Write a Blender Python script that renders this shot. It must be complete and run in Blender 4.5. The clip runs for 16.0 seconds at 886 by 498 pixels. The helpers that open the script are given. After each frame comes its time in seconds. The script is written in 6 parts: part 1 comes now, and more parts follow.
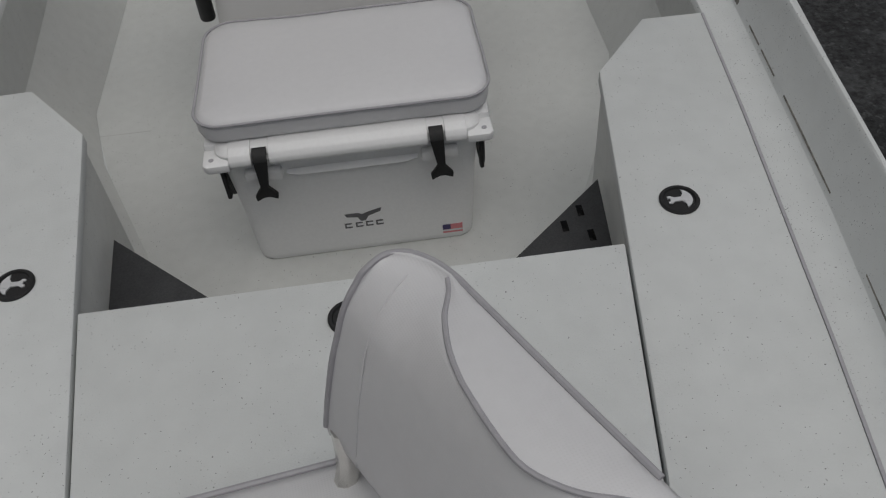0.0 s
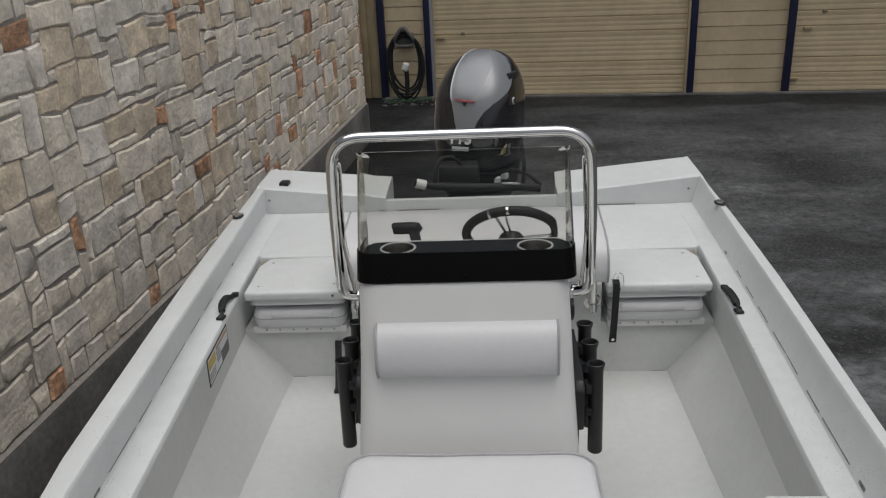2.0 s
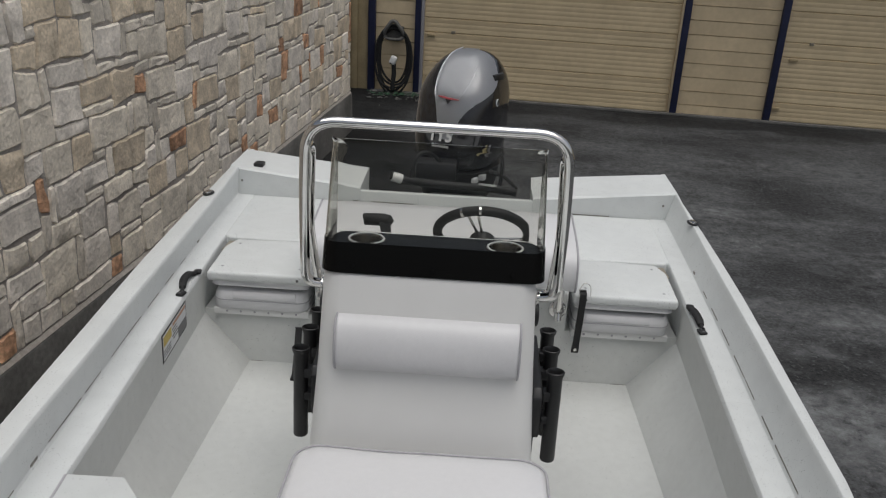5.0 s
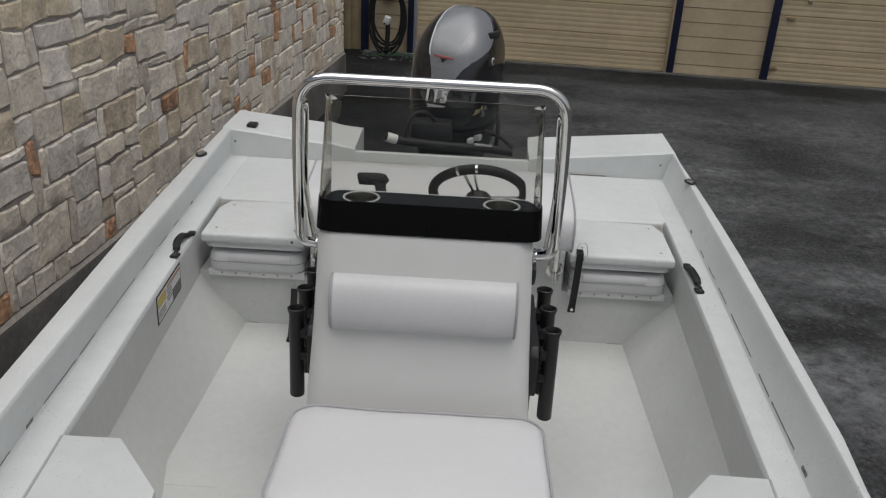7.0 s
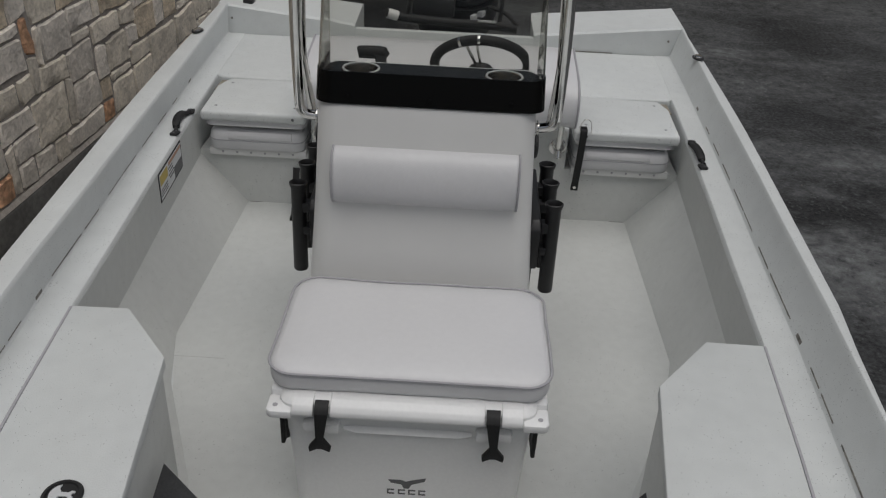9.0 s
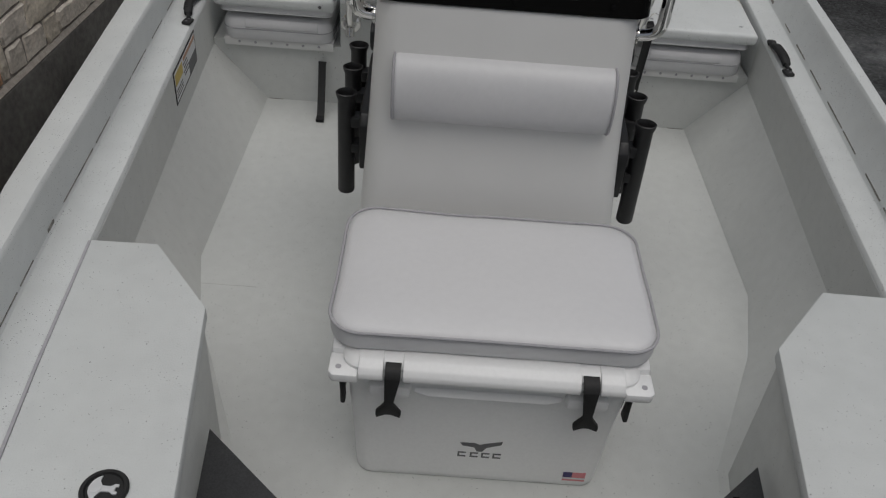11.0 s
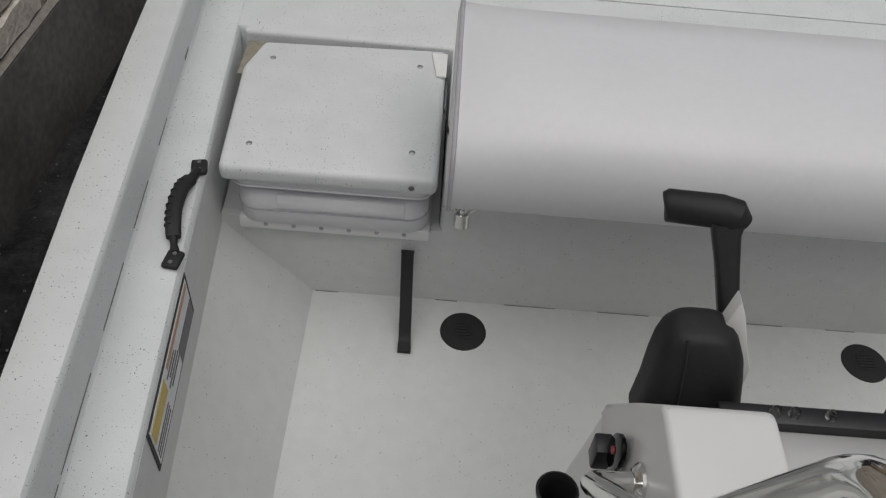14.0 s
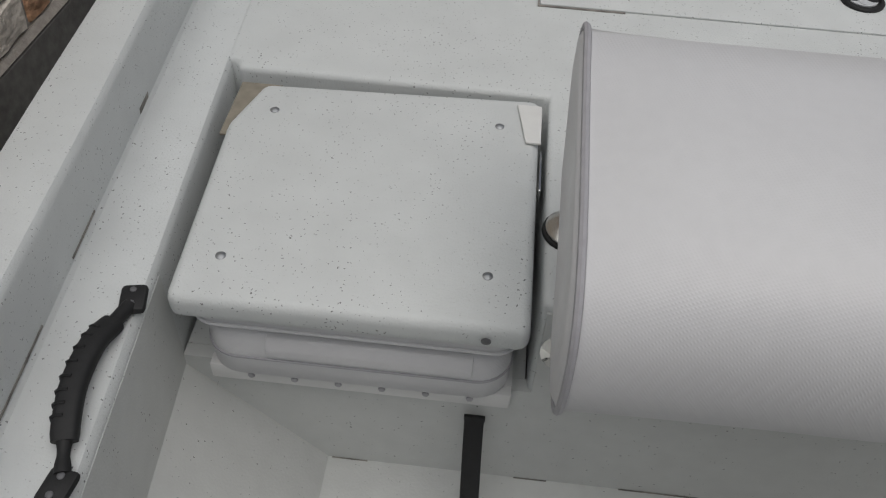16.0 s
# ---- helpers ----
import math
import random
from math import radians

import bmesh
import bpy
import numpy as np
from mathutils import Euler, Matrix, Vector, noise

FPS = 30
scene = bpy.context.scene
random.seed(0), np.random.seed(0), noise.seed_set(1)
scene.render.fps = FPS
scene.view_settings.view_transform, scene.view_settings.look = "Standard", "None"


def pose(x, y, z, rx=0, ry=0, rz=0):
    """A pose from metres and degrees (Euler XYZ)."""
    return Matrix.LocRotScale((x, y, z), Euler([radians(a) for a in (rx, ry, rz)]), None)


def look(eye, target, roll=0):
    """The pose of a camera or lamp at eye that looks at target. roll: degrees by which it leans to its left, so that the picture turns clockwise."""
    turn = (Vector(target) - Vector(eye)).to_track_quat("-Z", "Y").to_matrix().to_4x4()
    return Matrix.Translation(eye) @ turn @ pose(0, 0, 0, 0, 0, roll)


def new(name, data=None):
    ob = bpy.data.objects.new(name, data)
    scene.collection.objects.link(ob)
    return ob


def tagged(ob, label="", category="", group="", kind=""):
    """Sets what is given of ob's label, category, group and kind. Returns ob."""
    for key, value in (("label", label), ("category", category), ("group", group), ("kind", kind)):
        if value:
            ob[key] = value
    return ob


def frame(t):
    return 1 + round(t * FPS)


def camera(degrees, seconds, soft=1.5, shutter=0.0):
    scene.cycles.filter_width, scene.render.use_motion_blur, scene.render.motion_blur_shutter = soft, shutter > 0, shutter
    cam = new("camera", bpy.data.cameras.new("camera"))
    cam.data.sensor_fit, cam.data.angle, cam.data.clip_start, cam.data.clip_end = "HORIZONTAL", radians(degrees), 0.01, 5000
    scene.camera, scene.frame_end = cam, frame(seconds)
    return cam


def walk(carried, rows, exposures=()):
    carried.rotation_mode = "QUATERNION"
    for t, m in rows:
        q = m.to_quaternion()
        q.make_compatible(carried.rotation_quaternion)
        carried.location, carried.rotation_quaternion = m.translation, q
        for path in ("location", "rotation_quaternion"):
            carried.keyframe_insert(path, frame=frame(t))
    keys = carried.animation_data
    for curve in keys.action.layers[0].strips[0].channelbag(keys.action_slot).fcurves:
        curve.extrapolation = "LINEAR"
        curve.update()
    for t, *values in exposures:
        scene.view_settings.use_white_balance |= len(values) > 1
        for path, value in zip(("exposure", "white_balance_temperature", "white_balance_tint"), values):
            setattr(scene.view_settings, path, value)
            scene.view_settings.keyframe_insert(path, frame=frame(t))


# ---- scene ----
cam = camera(56.06, 16.0, soft=1.2)
PATH = [
    (0, (0.1103, -0.1315, 1.5326), (0.1832, 1.2330, 0.0722), -5.06),
    (0.5, (0.0466, -0.1180, 1.5839), (0.0685, 1.3787, 0.2575), -2.99),
    (0.7, (0.0342, -0.1167, 1.6072), (0.0256, 1.4754, 0.3968), -2.02),
    (0.9, (0.0386, -0.1209, 1.6498), (-0.0135, 1.5444, 0.5435), -2.69),
    (1, (0.0474, -0.1387, 1.6459), (-0.0382, 1.5732, 0.6153), -2.31),
    (1.5, (0.0518, -0.1660, 1.6899), (-0.0587, 1.6793, 0.9267), -3.00),
    (2, (0.0651, -0.1801, 1.7000), (-0.0464, 1.7042, 1.0389), -2.57),
    (2.5, (0.0663, -0.1753, 1.7042), (-0.0417, 1.7198, 1.0742), -1.10),
    (3, (0.0729, -0.1686, 1.7014), (-0.0267, 1.7332, 1.0903), 0.53),
    (3.5, (0.0751, -0.1634, 1.6948), (0.0195, 1.7335, 1.0634), 2.13),
    (4, (0.0731, -0.1591, 1.6915), (0.0268, 1.7347, 1.0500), 3.17),
    (6.5, (0.0716, -0.1363, 1.6633), (0.0356, 1.7266, 0.9364), 3.06),
    (7, (0.0716, -0.1327, 1.6613), (0.0431, 1.7227, 0.9153), 3.03),
    (7.5, (0.0747, -0.1390, 1.6644), (0.0507, 1.7155, 0.9159), 3.02),
    (8, (0.0727, -0.1398, 1.6477), (0.0478, 1.7012, 0.8667), 3.26),
    (8.5, (0.0792, -0.1437, 1.6246), (0.0459, 1.6437, 0.7277), 3.21),
    (8.7, (0.0803, -0.1478, 1.6227), (0.0509, 1.6178, 0.6836), 2.83),
    (10.8, (-0.0705, 0.0690, 1.5729), (-0.0123, 1.6748, 0.3821), 5.41),
    (11, (-0.1387, 0.1746, 1.5639), (-0.1088, 1.7487, 0.3305), 4.86),
    (11.5, (-0.2843, 0.3982, 1.5870), (-0.3407, 1.9166, 0.2865), 4.72),
    (12, (-0.4591, 0.5931, 1.5871), (-0.4379, 2.0849, 0.2552), 3.01),
    (12.5, (-0.5241, 0.8520, 1.5613), (-0.4216, 2.3079, 0.1939), 3.30),
    (13, (-0.5332, 1.2405, 1.5881), (-0.4477, 2.6630, 0.1848), 4.12),
    (13.5, (-0.5513, 1.5428, 1.5957), (-0.4941, 2.9665, 0.1922), 2.82),
    (14, (-0.5537, 1.8198, 1.5202), (-0.5104, 3.1593, 0.0357), 5.91),
    (14.2, (-0.5395, 1.8896, 1.4057), (-0.4934, 3.2747, -0.0364), 6.67),
    (14.3, (-0.5213, 1.9264, 1.3074), (-0.5195, 3.3729, -0.0737), 6.87),
    (14.4, (-0.5212, 1.9311, 1.2384), (-0.5594, 3.4945, -0.0083), 6.65),
    (14.5, (-0.5041, 1.9520, 1.2088), (-0.5934, 3.4945, -0.0612), 4.31),
    (15, (-0.5298, 2.0667, 1.1961), (-0.8409, 3.4804, -0.1840), -2.39),
    (15.5, (-0.6000, 2.2170, 1.1995), (-0.7597, 3.6139, -0.2228), -1.82),
    (16, (-0.6078, 2.4053, 1.1627), (-0.6935, 3.7694, -0.2974), 3.23),
]
BOATM = pose(0, 0, 0, -2.89, 0, 0)
EXPO = [(0.0, -0.64), (0.5, -0.60), (1.0, -0.46), (2.0, 0.05), (3.0, 0.16), (4.2, 0.16), (6.5, 0.02), (7.5, 0.02), (8.5, -0.28), (11.0, -0.44), (11.5, -0.52), (12.0, -0.48), (12.5, -0.33), (13.0, -0.02), (13.5, -0.02), (14.0, -0.15), (14.5, -0.12), (15.5, -0.14), (16.0, -0.27)]
walk(cam, [(t, BOATM @ look(eye, target, roll)) for t, eye, target, roll in PATH], EXPO)

# ---- world, sun, exposure ----
world = bpy.data.worlds.new("overcast")
scene.world = world
world.use_nodes = True
wn, wl = world.node_tree.nodes, world.node_tree.links
wn.clear()
sky = wn.new("ShaderNodeTexSky")
sky.sky_type, sky.sun_disc = "NISHITA", False
sky.sun_elevation, sky.sun_rotation = radians(64), radians(125)
sky.air_density, sky.dust_density = 1.0, 4.0
grey_sky = wn.new("ShaderNodeHueSaturation")
grey_sky.inputs["Saturation"].default_value = 0.5
back = wn.new("ShaderNodeBackground")
back.inputs["Strength"].default_value = 0.066
wout = wn.new("ShaderNodeOutputWorld")
wl.new(sky.outputs["Color"], grey_sky.inputs["Color"])
wl.new(grey_sky.outputs["Color"], back.inputs["Color"])
wl.new(back.outputs["Background"], wout.inputs["Surface"])

sun_data = bpy.data.lights.new("sun", "SUN")
sun_data.energy, sun_data.angle, sun_data.color = 1.75, radians(70), (1.0, 0.985, 0.96)
sun = new("sun", sun_data)
sun.matrix_world = look((0, 0, 0), (0.06, 0.08, -0.97))


# ---- materials ----
def material(name, colour, rough=0.5, metal=0.0, grain=0.0, grain_scale=40.0, stain=0.0, stain_scale=2.0, bump=0.0,
             bump_scale=200.0, specks=0.0, per_object=0.0, per_island=0.0, coat=0.0, glass=0.0, spec=0.5, weave=0.0, world=False):
    m = bpy.data.materials.new(name)
    m.use_nodes = True
    n, l = m.node_tree.nodes, m.node_tree.links
    p = n["Principled BSDF"]
    p.inputs["Roughness"].default_value, p.inputs["Metallic"].default_value = rough, metal
    p.inputs["Coat Weight"].default_value = coat
    p.inputs["Coat Roughness"].default_value = 0.08
    p.inputs["Specular IOR Level"].default_value = spec
    p.inputs["Transmission Weight"].default_value = glass
    co = n.new("ShaderNodeNewGeometry") if world else n.new("ShaderNodeTexCoord")
    place = co.outputs["Position"] if world else co.outputs["Object"]
    value = None

    def noise_at(scale, detail, low, high):
        t = n.new("ShaderNodeTexNoise")
        t.inputs["Scale"].default_value, t.inputs["Detail"].default_value = scale, detail
        l.new(place, t.inputs["Vector"])
        r = n.new("ShaderNodeMapRange")
        r.inputs["From Min"].default_value, r.inputs["From Max"].default_value = 0.3, 0.7
        r.inputs["To Min"].default_value, r.inputs["To Max"].default_value = low, high
        l.new(t.outputs["Fac"], r.inputs["Value"])
        return r.outputs["Result"]

    def times(a, b):
        if a is None:
            return b
        x = n.new("ShaderNodeMath")
        x.operation = "MULTIPLY"
        l.new(a, x.inputs[0])
        l.new(b, x.inputs[1])
        return x.outputs["Value"]

    if grain:
        value = times(value, noise_at(grain_scale, 4, 1 - grain, 1 + grain))
    if stain:
        value = times(value, noise_at(stain_scale, 6, 1 - stain, 1 + stain * 0.6))
        r = noise_at(stain_scale * 1.7, 4, max(0.02, rough - 0.07), min(1, rough + 0.07))
        l.new(r, p.inputs["Roughness"])
    if per_object or per_island:
        src = n.new("ShaderNodeObjectInfo") if per_object else n.new("ShaderNodeNewGeometry")
        out = src.outputs["Random"] if per_object else src.outputs["Random Per Island"]
        r = n.new("ShaderNodeMapRange")
        k = per_object or per_island
        r.inputs["To Min"].default_value, r.inputs["To Max"].default_value = 1 - k, 1 + k
        l.new(out, r.inputs["Value"])
        value = times(value, r.outputs["Result"])
    if specks:
        v = n.new("ShaderNodeTexVoronoi")
        v.inputs["Scale"].default_value = 175
        warp = n.new("ShaderNodeTexNoise")
        warp.inputs["Scale"].default_value = 260
        mixv = n.new("ShaderNodeMixRGB")
        mixv.inputs["Fac"].default_value = 0.006
        l.new(place, warp.inputs["Vector"])
        l.new(place, mixv.inputs["Color1"])
        l.new(warp.outputs["Color"], mixv.inputs["Color2"])
        l.new(mixv.outputs["Color"], v.inputs["Vector"])
        near = n.new("ShaderNodeMath")
        near.operation = "LESS_THAN"
        l.new(v.outputs["Distance"], near.inputs[0])
        split = n.new("ShaderNodeSeparateColor")
        l.new(v.outputs["Color"], split.inputs["Color"])
        size = n.new("ShaderNodeMapRange")
        size.inputs["To Min"].default_value, size.inputs["To Max"].default_value = 0.05, 0.20
        l.new(split.outputs["Green"], size.inputs["Value"])
        l.new(size.outputs["Result"], near.inputs[1])
        some = n.new("ShaderNodeMath")
        some.operation = "LESS_THAN"
        some.inputs[1].default_value = specks
        l.new(split.outputs["Red"], some.inputs[0])
        clump = noise_at(9, 3, 0.0, 1.5)
        dark = times(times(near.outputs["Value"], some.outputs["Value"]), clump)
        r = n.new("ShaderNodeMapRange")
        r.inputs["To Min"].default_value, r.inputs["To Max"].default_value = 1.0, 0.2
        l.new(dark, r.inputs["Value"])
        value = times(value, r.outputs["Result"])
    if value is None:
        p.inputs["Base Color"].default_value = (*colour, 1)
    else:
        mix = n.new("ShaderNodeVectorMath")
        mix.operation = "SCALE"
        mix.inputs[0].default_value = colour
        l.new(value, mix.inputs["Scale"])
        l.new(mix.outputs["Vector"], p.inputs["Base Color"])
    if weave:
        waves = None
        for turn in ((0, 0, 0.5), (0.6, 0.4, -0.8)):
            mp = n.new("ShaderNodeMapping")
            mp.inputs["Rotation"].default_value = turn
            w = n.new("ShaderNodeTexWave")
            w.bands_direction = "DIAGONAL"
            w.inputs["Scale"].default_value, w.inputs["Distortion"].default_value = 120, 0.8
            l.new(place, mp.inputs["Vector"])
            l.new(mp.outputs["Vector"], w.inputs["Vector"])
            waves = times(waves, w.outputs["Fac"])
        b = n.new("ShaderNodeBump")
        b.inputs["Strength"].default_value, b.inputs["Distance"].default_value = weave, 0.0012
        l.new(waves, b.inputs["Height"])
        l.new(b.outputs["Normal"], p.inputs["Normal"])
    if bump:
        t = n.new("ShaderNodeTexNoise")
        t.inputs["Scale"].default_value, t.inputs["Detail"].default_value = bump_scale, 5
        l.new(place, t.inputs["Vector"])
        b = n.new("ShaderNodeBump")
        b.inputs["Strength"].default_value, b.inputs["Distance"].default_value = bump, 0.004 if bump_scale > 60 else 0.02
        l.new(t.outputs["Fac"], b.inputs["Height"])
        l.new(b.outputs["Normal"], p.inputs["Normal"])
    return m


SPECKLED = material("speckled_paint", (0.60, 0.62, 0.615), 0.55, grain=0.03, grain_scale=18, stain=0.05, specks=0.36, bump=0.25, bump_scale=320)
DENSE = material("densely_speckled_paint", (0.61, 0.63, 0.625), 0.55, grain=0.03, grain_scale=18, stain=0.05, specks=0.95, bump=0.25, bump_scale=320)
PAINT = material("white_hull_paint", (0.54, 0.552, 0.538), 0.5, grain=0.03, grain_scale=30, stain=0.07, stain_scale=1.8, specks=0.30, bump=0.14, bump_scale=260)
GELCOAT = material("white_gelcoat", (0.66, 0.66, 0.65), 0.3, grain=0.015, grain_scale=9)
VINYL = material("white_vinyl", (0.61, 0.61, 0.62), 0.36, grain=0.015, grain_scale=60, stain=0.018, stain_scale=5, weave=0.14)
PIPING = material("grey_piping", (0.36, 0.355, 0.375), 0.5, grain=0.06, grain_scale=80)
COOLER = material("white_cooler_plastic", (0.78, 0.785, 0.785), 0.4, grain=0.02, grain_scale=120, stain=0.04, bump=0.12, bump_scale=600)
BLACK = material("black_plastic", (0.014, 0.014, 0.015), 0.42, grain=0.15, grain_scale=90)
RUBBER = material("black_rubber", (0.009, 0.009, 0.0095), 0.65, grain=0.2, grain_scale=120, bump=0.1)
CARPET = material("dark_grey_board", (0.035, 0.036, 0.038), 0.8, grain=0.25, grain_scale=300, stain=0.1, stain_scale=12)
GLOSSBLACK = material("black_acrylic", (0.005, 0.005, 0.005), 0.09, stain=0.02, spec=0.10)
CHROME = material("polished_steel", (0.78, 0.77, 0.75), 0.09, 1.0, stain=0.02, stain_scale=20)
SATIN = material("satin_steel", (0.70, 0.69, 0.66), 0.24, 1.0, grain=0.05)
CUP = material("brushed_cup_steel", (0.42, 0.40, 0.37), 0.16, 1.0, grain=0.08, grain_scale=60)
SILVERP = material("silver_plastic", (0.62, 0.63, 0.64), 0.4, 0.2, grain=0.05)
ACRYLIC = material("clear_acrylic", (0.70, 0.70, 0.665), 0.02, glass=1.0)
ACRYLIC.node_tree.nodes["Principled BSDF"].inputs["IOR"].default_value = 1.28
SEAM = material("dark_gap", (0.05, 0.05, 0.055), 0.8, grain=0.3, grain_scale=60)
WORN = material("worn_edge", (0.20, 0.19, 0.17), 0.8, grain=0.5, grain_scale=45)


def asphalt():
    """Dark asphalt with pale aggregate, mottled patches and drawn-out tyre scuffs."""
    m = material("asphalt", (0.0435, 0.045, 0.0465), 0.88, grain=0.5, grain_scale=38, stain=0.65, stain_scale=0.7, bump=1.0, bump_scale=60, spec=0.2)
    n, l = m.node_tree.nodes, m.node_tree.links
    p = n["Principled BSDF"]
    base = p.inputs["Base Color"].links[0].from_socket
    co = n.new("ShaderNodeTexCoord")

    def ramp(scale, detail, rough, low, high, top, stretch=(1, 1, 1), angle=0.0):
        mp = n.new("ShaderNodeMapping")
        mp.inputs["Rotation"].default_value, mp.inputs["Scale"].default_value = (0, 0, radians(angle)), stretch
        l.new(co.outputs["Object"], mp.inputs["Vector"])
        t = n.new("ShaderNodeTexNoise")
        t.inputs["Scale"].default_value, t.inputs["Detail"].default_value, t.inputs["Roughness"].default_value = scale, detail, rough
        l.new(mp.outputs["Vector"], t.inputs["Vector"])
        r = n.new("ShaderNodeMapRange")
        r.inputs["From Min"].default_value, r.inputs["From Max"].default_value, r.inputs["To Max"].default_value = low, high, top
        l.new(t.outputs["Fac"], r.inputs["Value"])
        return r.outputs["Result"]

    def combine(a, b, how):
        x = n.new("ShaderNodeMath")
        x.operation, x.use_clamp = how, True
        l.new(a, x.inputs[0])
        l.new(b, x.inputs[1])
        return x.outputs["Value"]

    scuffs = ramp(0.8, 7, 0.66, 0.42, 0.68, 0.85, (0.75, 1.25, 1), -24)
    crumbs = ramp(9, 6, 0.75, 0.30, 0.66, 1.0)
    chips = ramp(30, 2, 0.6, 0.60, 0.70, 0.26)
    axes = n.new("ShaderNodeSeparateXYZ")
    l.new(co.outputs["Object"], axes.inputs["Vector"])
    worn = n.new("ShaderNodeMapRange")
    worn.inputs["From Min"].default_value, worn.inputs["From Max"].default_value = 7.0, -1.5
    worn.inputs["To Min"].default_value, worn.inputs["To Max"].default_value = 0.45, 1.9
    l.new(axes.outputs["Y"], worn.inputs["Value"])
    pale = combine(combine(combine(scuffs, worn.outputs["Result"], "MULTIPLY"), crumbs, "MULTIPLY"), chips, "ADD")
    mix = n.new("ShaderNodeMixRGB")
    mix.inputs["Color2"].default_value = (0.19, 0.196, 0.20, 1)
    l.new(pale, mix.inputs["Fac"])
    l.new(base, mix.inputs["Color1"])
    # strip with a ragged edge beside the wall: damp plus shade put into the colour
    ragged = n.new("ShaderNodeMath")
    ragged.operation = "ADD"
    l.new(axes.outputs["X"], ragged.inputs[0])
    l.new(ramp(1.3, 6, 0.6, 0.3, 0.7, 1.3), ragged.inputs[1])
    damp_shade = n.new("ShaderNodeMapRange")
    damp_shade.inputs["From Min"].default_value, damp_shade.inputs["From Max"].default_value = -2.6, -1.2
    damp_shade.inputs["To Min"].default_value, damp_shade.inputs["To Max"].default_value = 0.28, 1.0
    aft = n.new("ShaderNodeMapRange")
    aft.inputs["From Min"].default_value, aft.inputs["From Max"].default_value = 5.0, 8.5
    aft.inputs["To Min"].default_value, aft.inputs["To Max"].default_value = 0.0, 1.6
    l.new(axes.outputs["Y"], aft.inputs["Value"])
    strip_edge = n.new("ShaderNodeMath")
    strip_edge.operation = "ADD"
    l.new(ragged.outputs["Value"], strip_edge.inputs[0])
    l.new(aft.outputs["Result"], strip_edge.inputs[1])
    l.new(strip_edge.outputs["Value"], damp_shade.inputs["Value"])
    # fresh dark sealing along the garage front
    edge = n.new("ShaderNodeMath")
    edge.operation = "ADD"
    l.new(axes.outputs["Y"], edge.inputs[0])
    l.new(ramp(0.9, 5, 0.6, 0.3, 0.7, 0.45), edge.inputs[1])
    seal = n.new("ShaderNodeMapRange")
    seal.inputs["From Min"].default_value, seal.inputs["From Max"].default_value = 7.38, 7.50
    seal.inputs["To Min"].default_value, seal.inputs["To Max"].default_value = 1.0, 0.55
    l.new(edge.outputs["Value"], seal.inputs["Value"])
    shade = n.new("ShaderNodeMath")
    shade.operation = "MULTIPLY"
    l.new(damp_shade.outputs["Result"], shade.inputs[0])
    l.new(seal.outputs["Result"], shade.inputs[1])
    darkened = n.new("ShaderNodeVectorMath")
    darkened.operation = "SCALE"
    l.new(mix.outputs["Color"], darkened.inputs[0])
    l.new(shade.outputs["Value"], darkened.inputs["Scale"])
    l.new(darkened.outputs["Vector"], p.inputs["Base Color"])
    return m


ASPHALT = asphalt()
STONE = material("limestone", (0.775, 0.705, 0.595), 0.9, grain=0.14, grain_scale=55, stain=0.26, stain_scale=9, bump=0.55, bump_scale=30, world=True, per_object=0.10)
STONE_GREY = material("grey_limestone", (0.775, 0.715, 0.635), 0.9, grain=0.14, grain_scale=55, stain=0.26, stain_scale=9, bump=0.55, bump_scale=30, world=True, per_object=0.12)
STONE_TAN = material("tan_stone", (0.70, 0.595, 0.455), 0.9, grain=0.16, grain_scale=55, stain=0.3, stain_scale=9, bump=0.55, bump_scale=30, world=True, per_object=0.13)
STONE_RUST = material("rust_stone", (0.57, 0.335, 0.205), 0.9, grain=0.3, grain_scale=30, stain=0.5, stain_scale=9, bump=0.7, bump_scale=38, world=True, per_object=0.2)
STONE_REST = material("limestone_rest", (0.70, 0.64, 0.55), 0.9, grain=0.14, grain_scale=55, stain=0.24, stain_scale=6, bump=0.45, bump_scale=38, world=True, per_island=0.16)
MORTAR = material("mortar", (0.35, 0.322, 0.29), 0.95, grain=0.15, grain_scale=40, bump=0.8, bump_scale=120)
CONCRETE = material("weathered_concrete", (0.145, 0.142, 0.133), 0.9, grain=0.2, grain_scale=30, stain=0.5, stain_scale=2.2, bump=0.5, bump_scale=90)
BARE = material("bare_tan_metal", (0.24, 0.215, 0.17), 0.7, grain=0.15, grain_scale=60, stain=0.2, stain_scale=14)
BLOCK = material("brown_paver", (0.085, 0.070, 0.060), 0.9, grain=0.25, grain_scale=40, stain=0.35, stain_scale=9, bump=0.6, bump_scale=90)
SIDING = material("tan_siding", (0.59, 0.48, 0.315), 0.65, grain=0.06, grain_scale=12, stain=0.12, stain_scale=2.5, per_object=0.04, bump=0.15, bump_scale=80)
DOORTAN = material("tan_garage_door", (0.60, 0.485, 0.31), 0.55, grain=0.05, grain_scale=9, stain=0.12, stain_scale=2, per_object=0.03, bump=0.1, bump_scale=80)
TRIMTAN = material("tan_trim", (0.40, 0.32, 0.19), 0.65, grain=0.08, stain=0.15, stain_scale=4)
BLUE = material("navy_post_paint", (0.014, 0.018, 0.052), 0.5, grain=0.1, grain_scale=30, stain=0.2, stain_scale=6)
COWL = material("black_cowl_paint", (0.012, 0.012, 0.014), 0.12, coat=0.6, stain=0.04, stain_scale=9)
SILVER = material("grey_cowl_paint", (0.46, 0.47, 0.49), 0.3, 0.3, coat=0.5, grain=0.03, grain_scale=200)
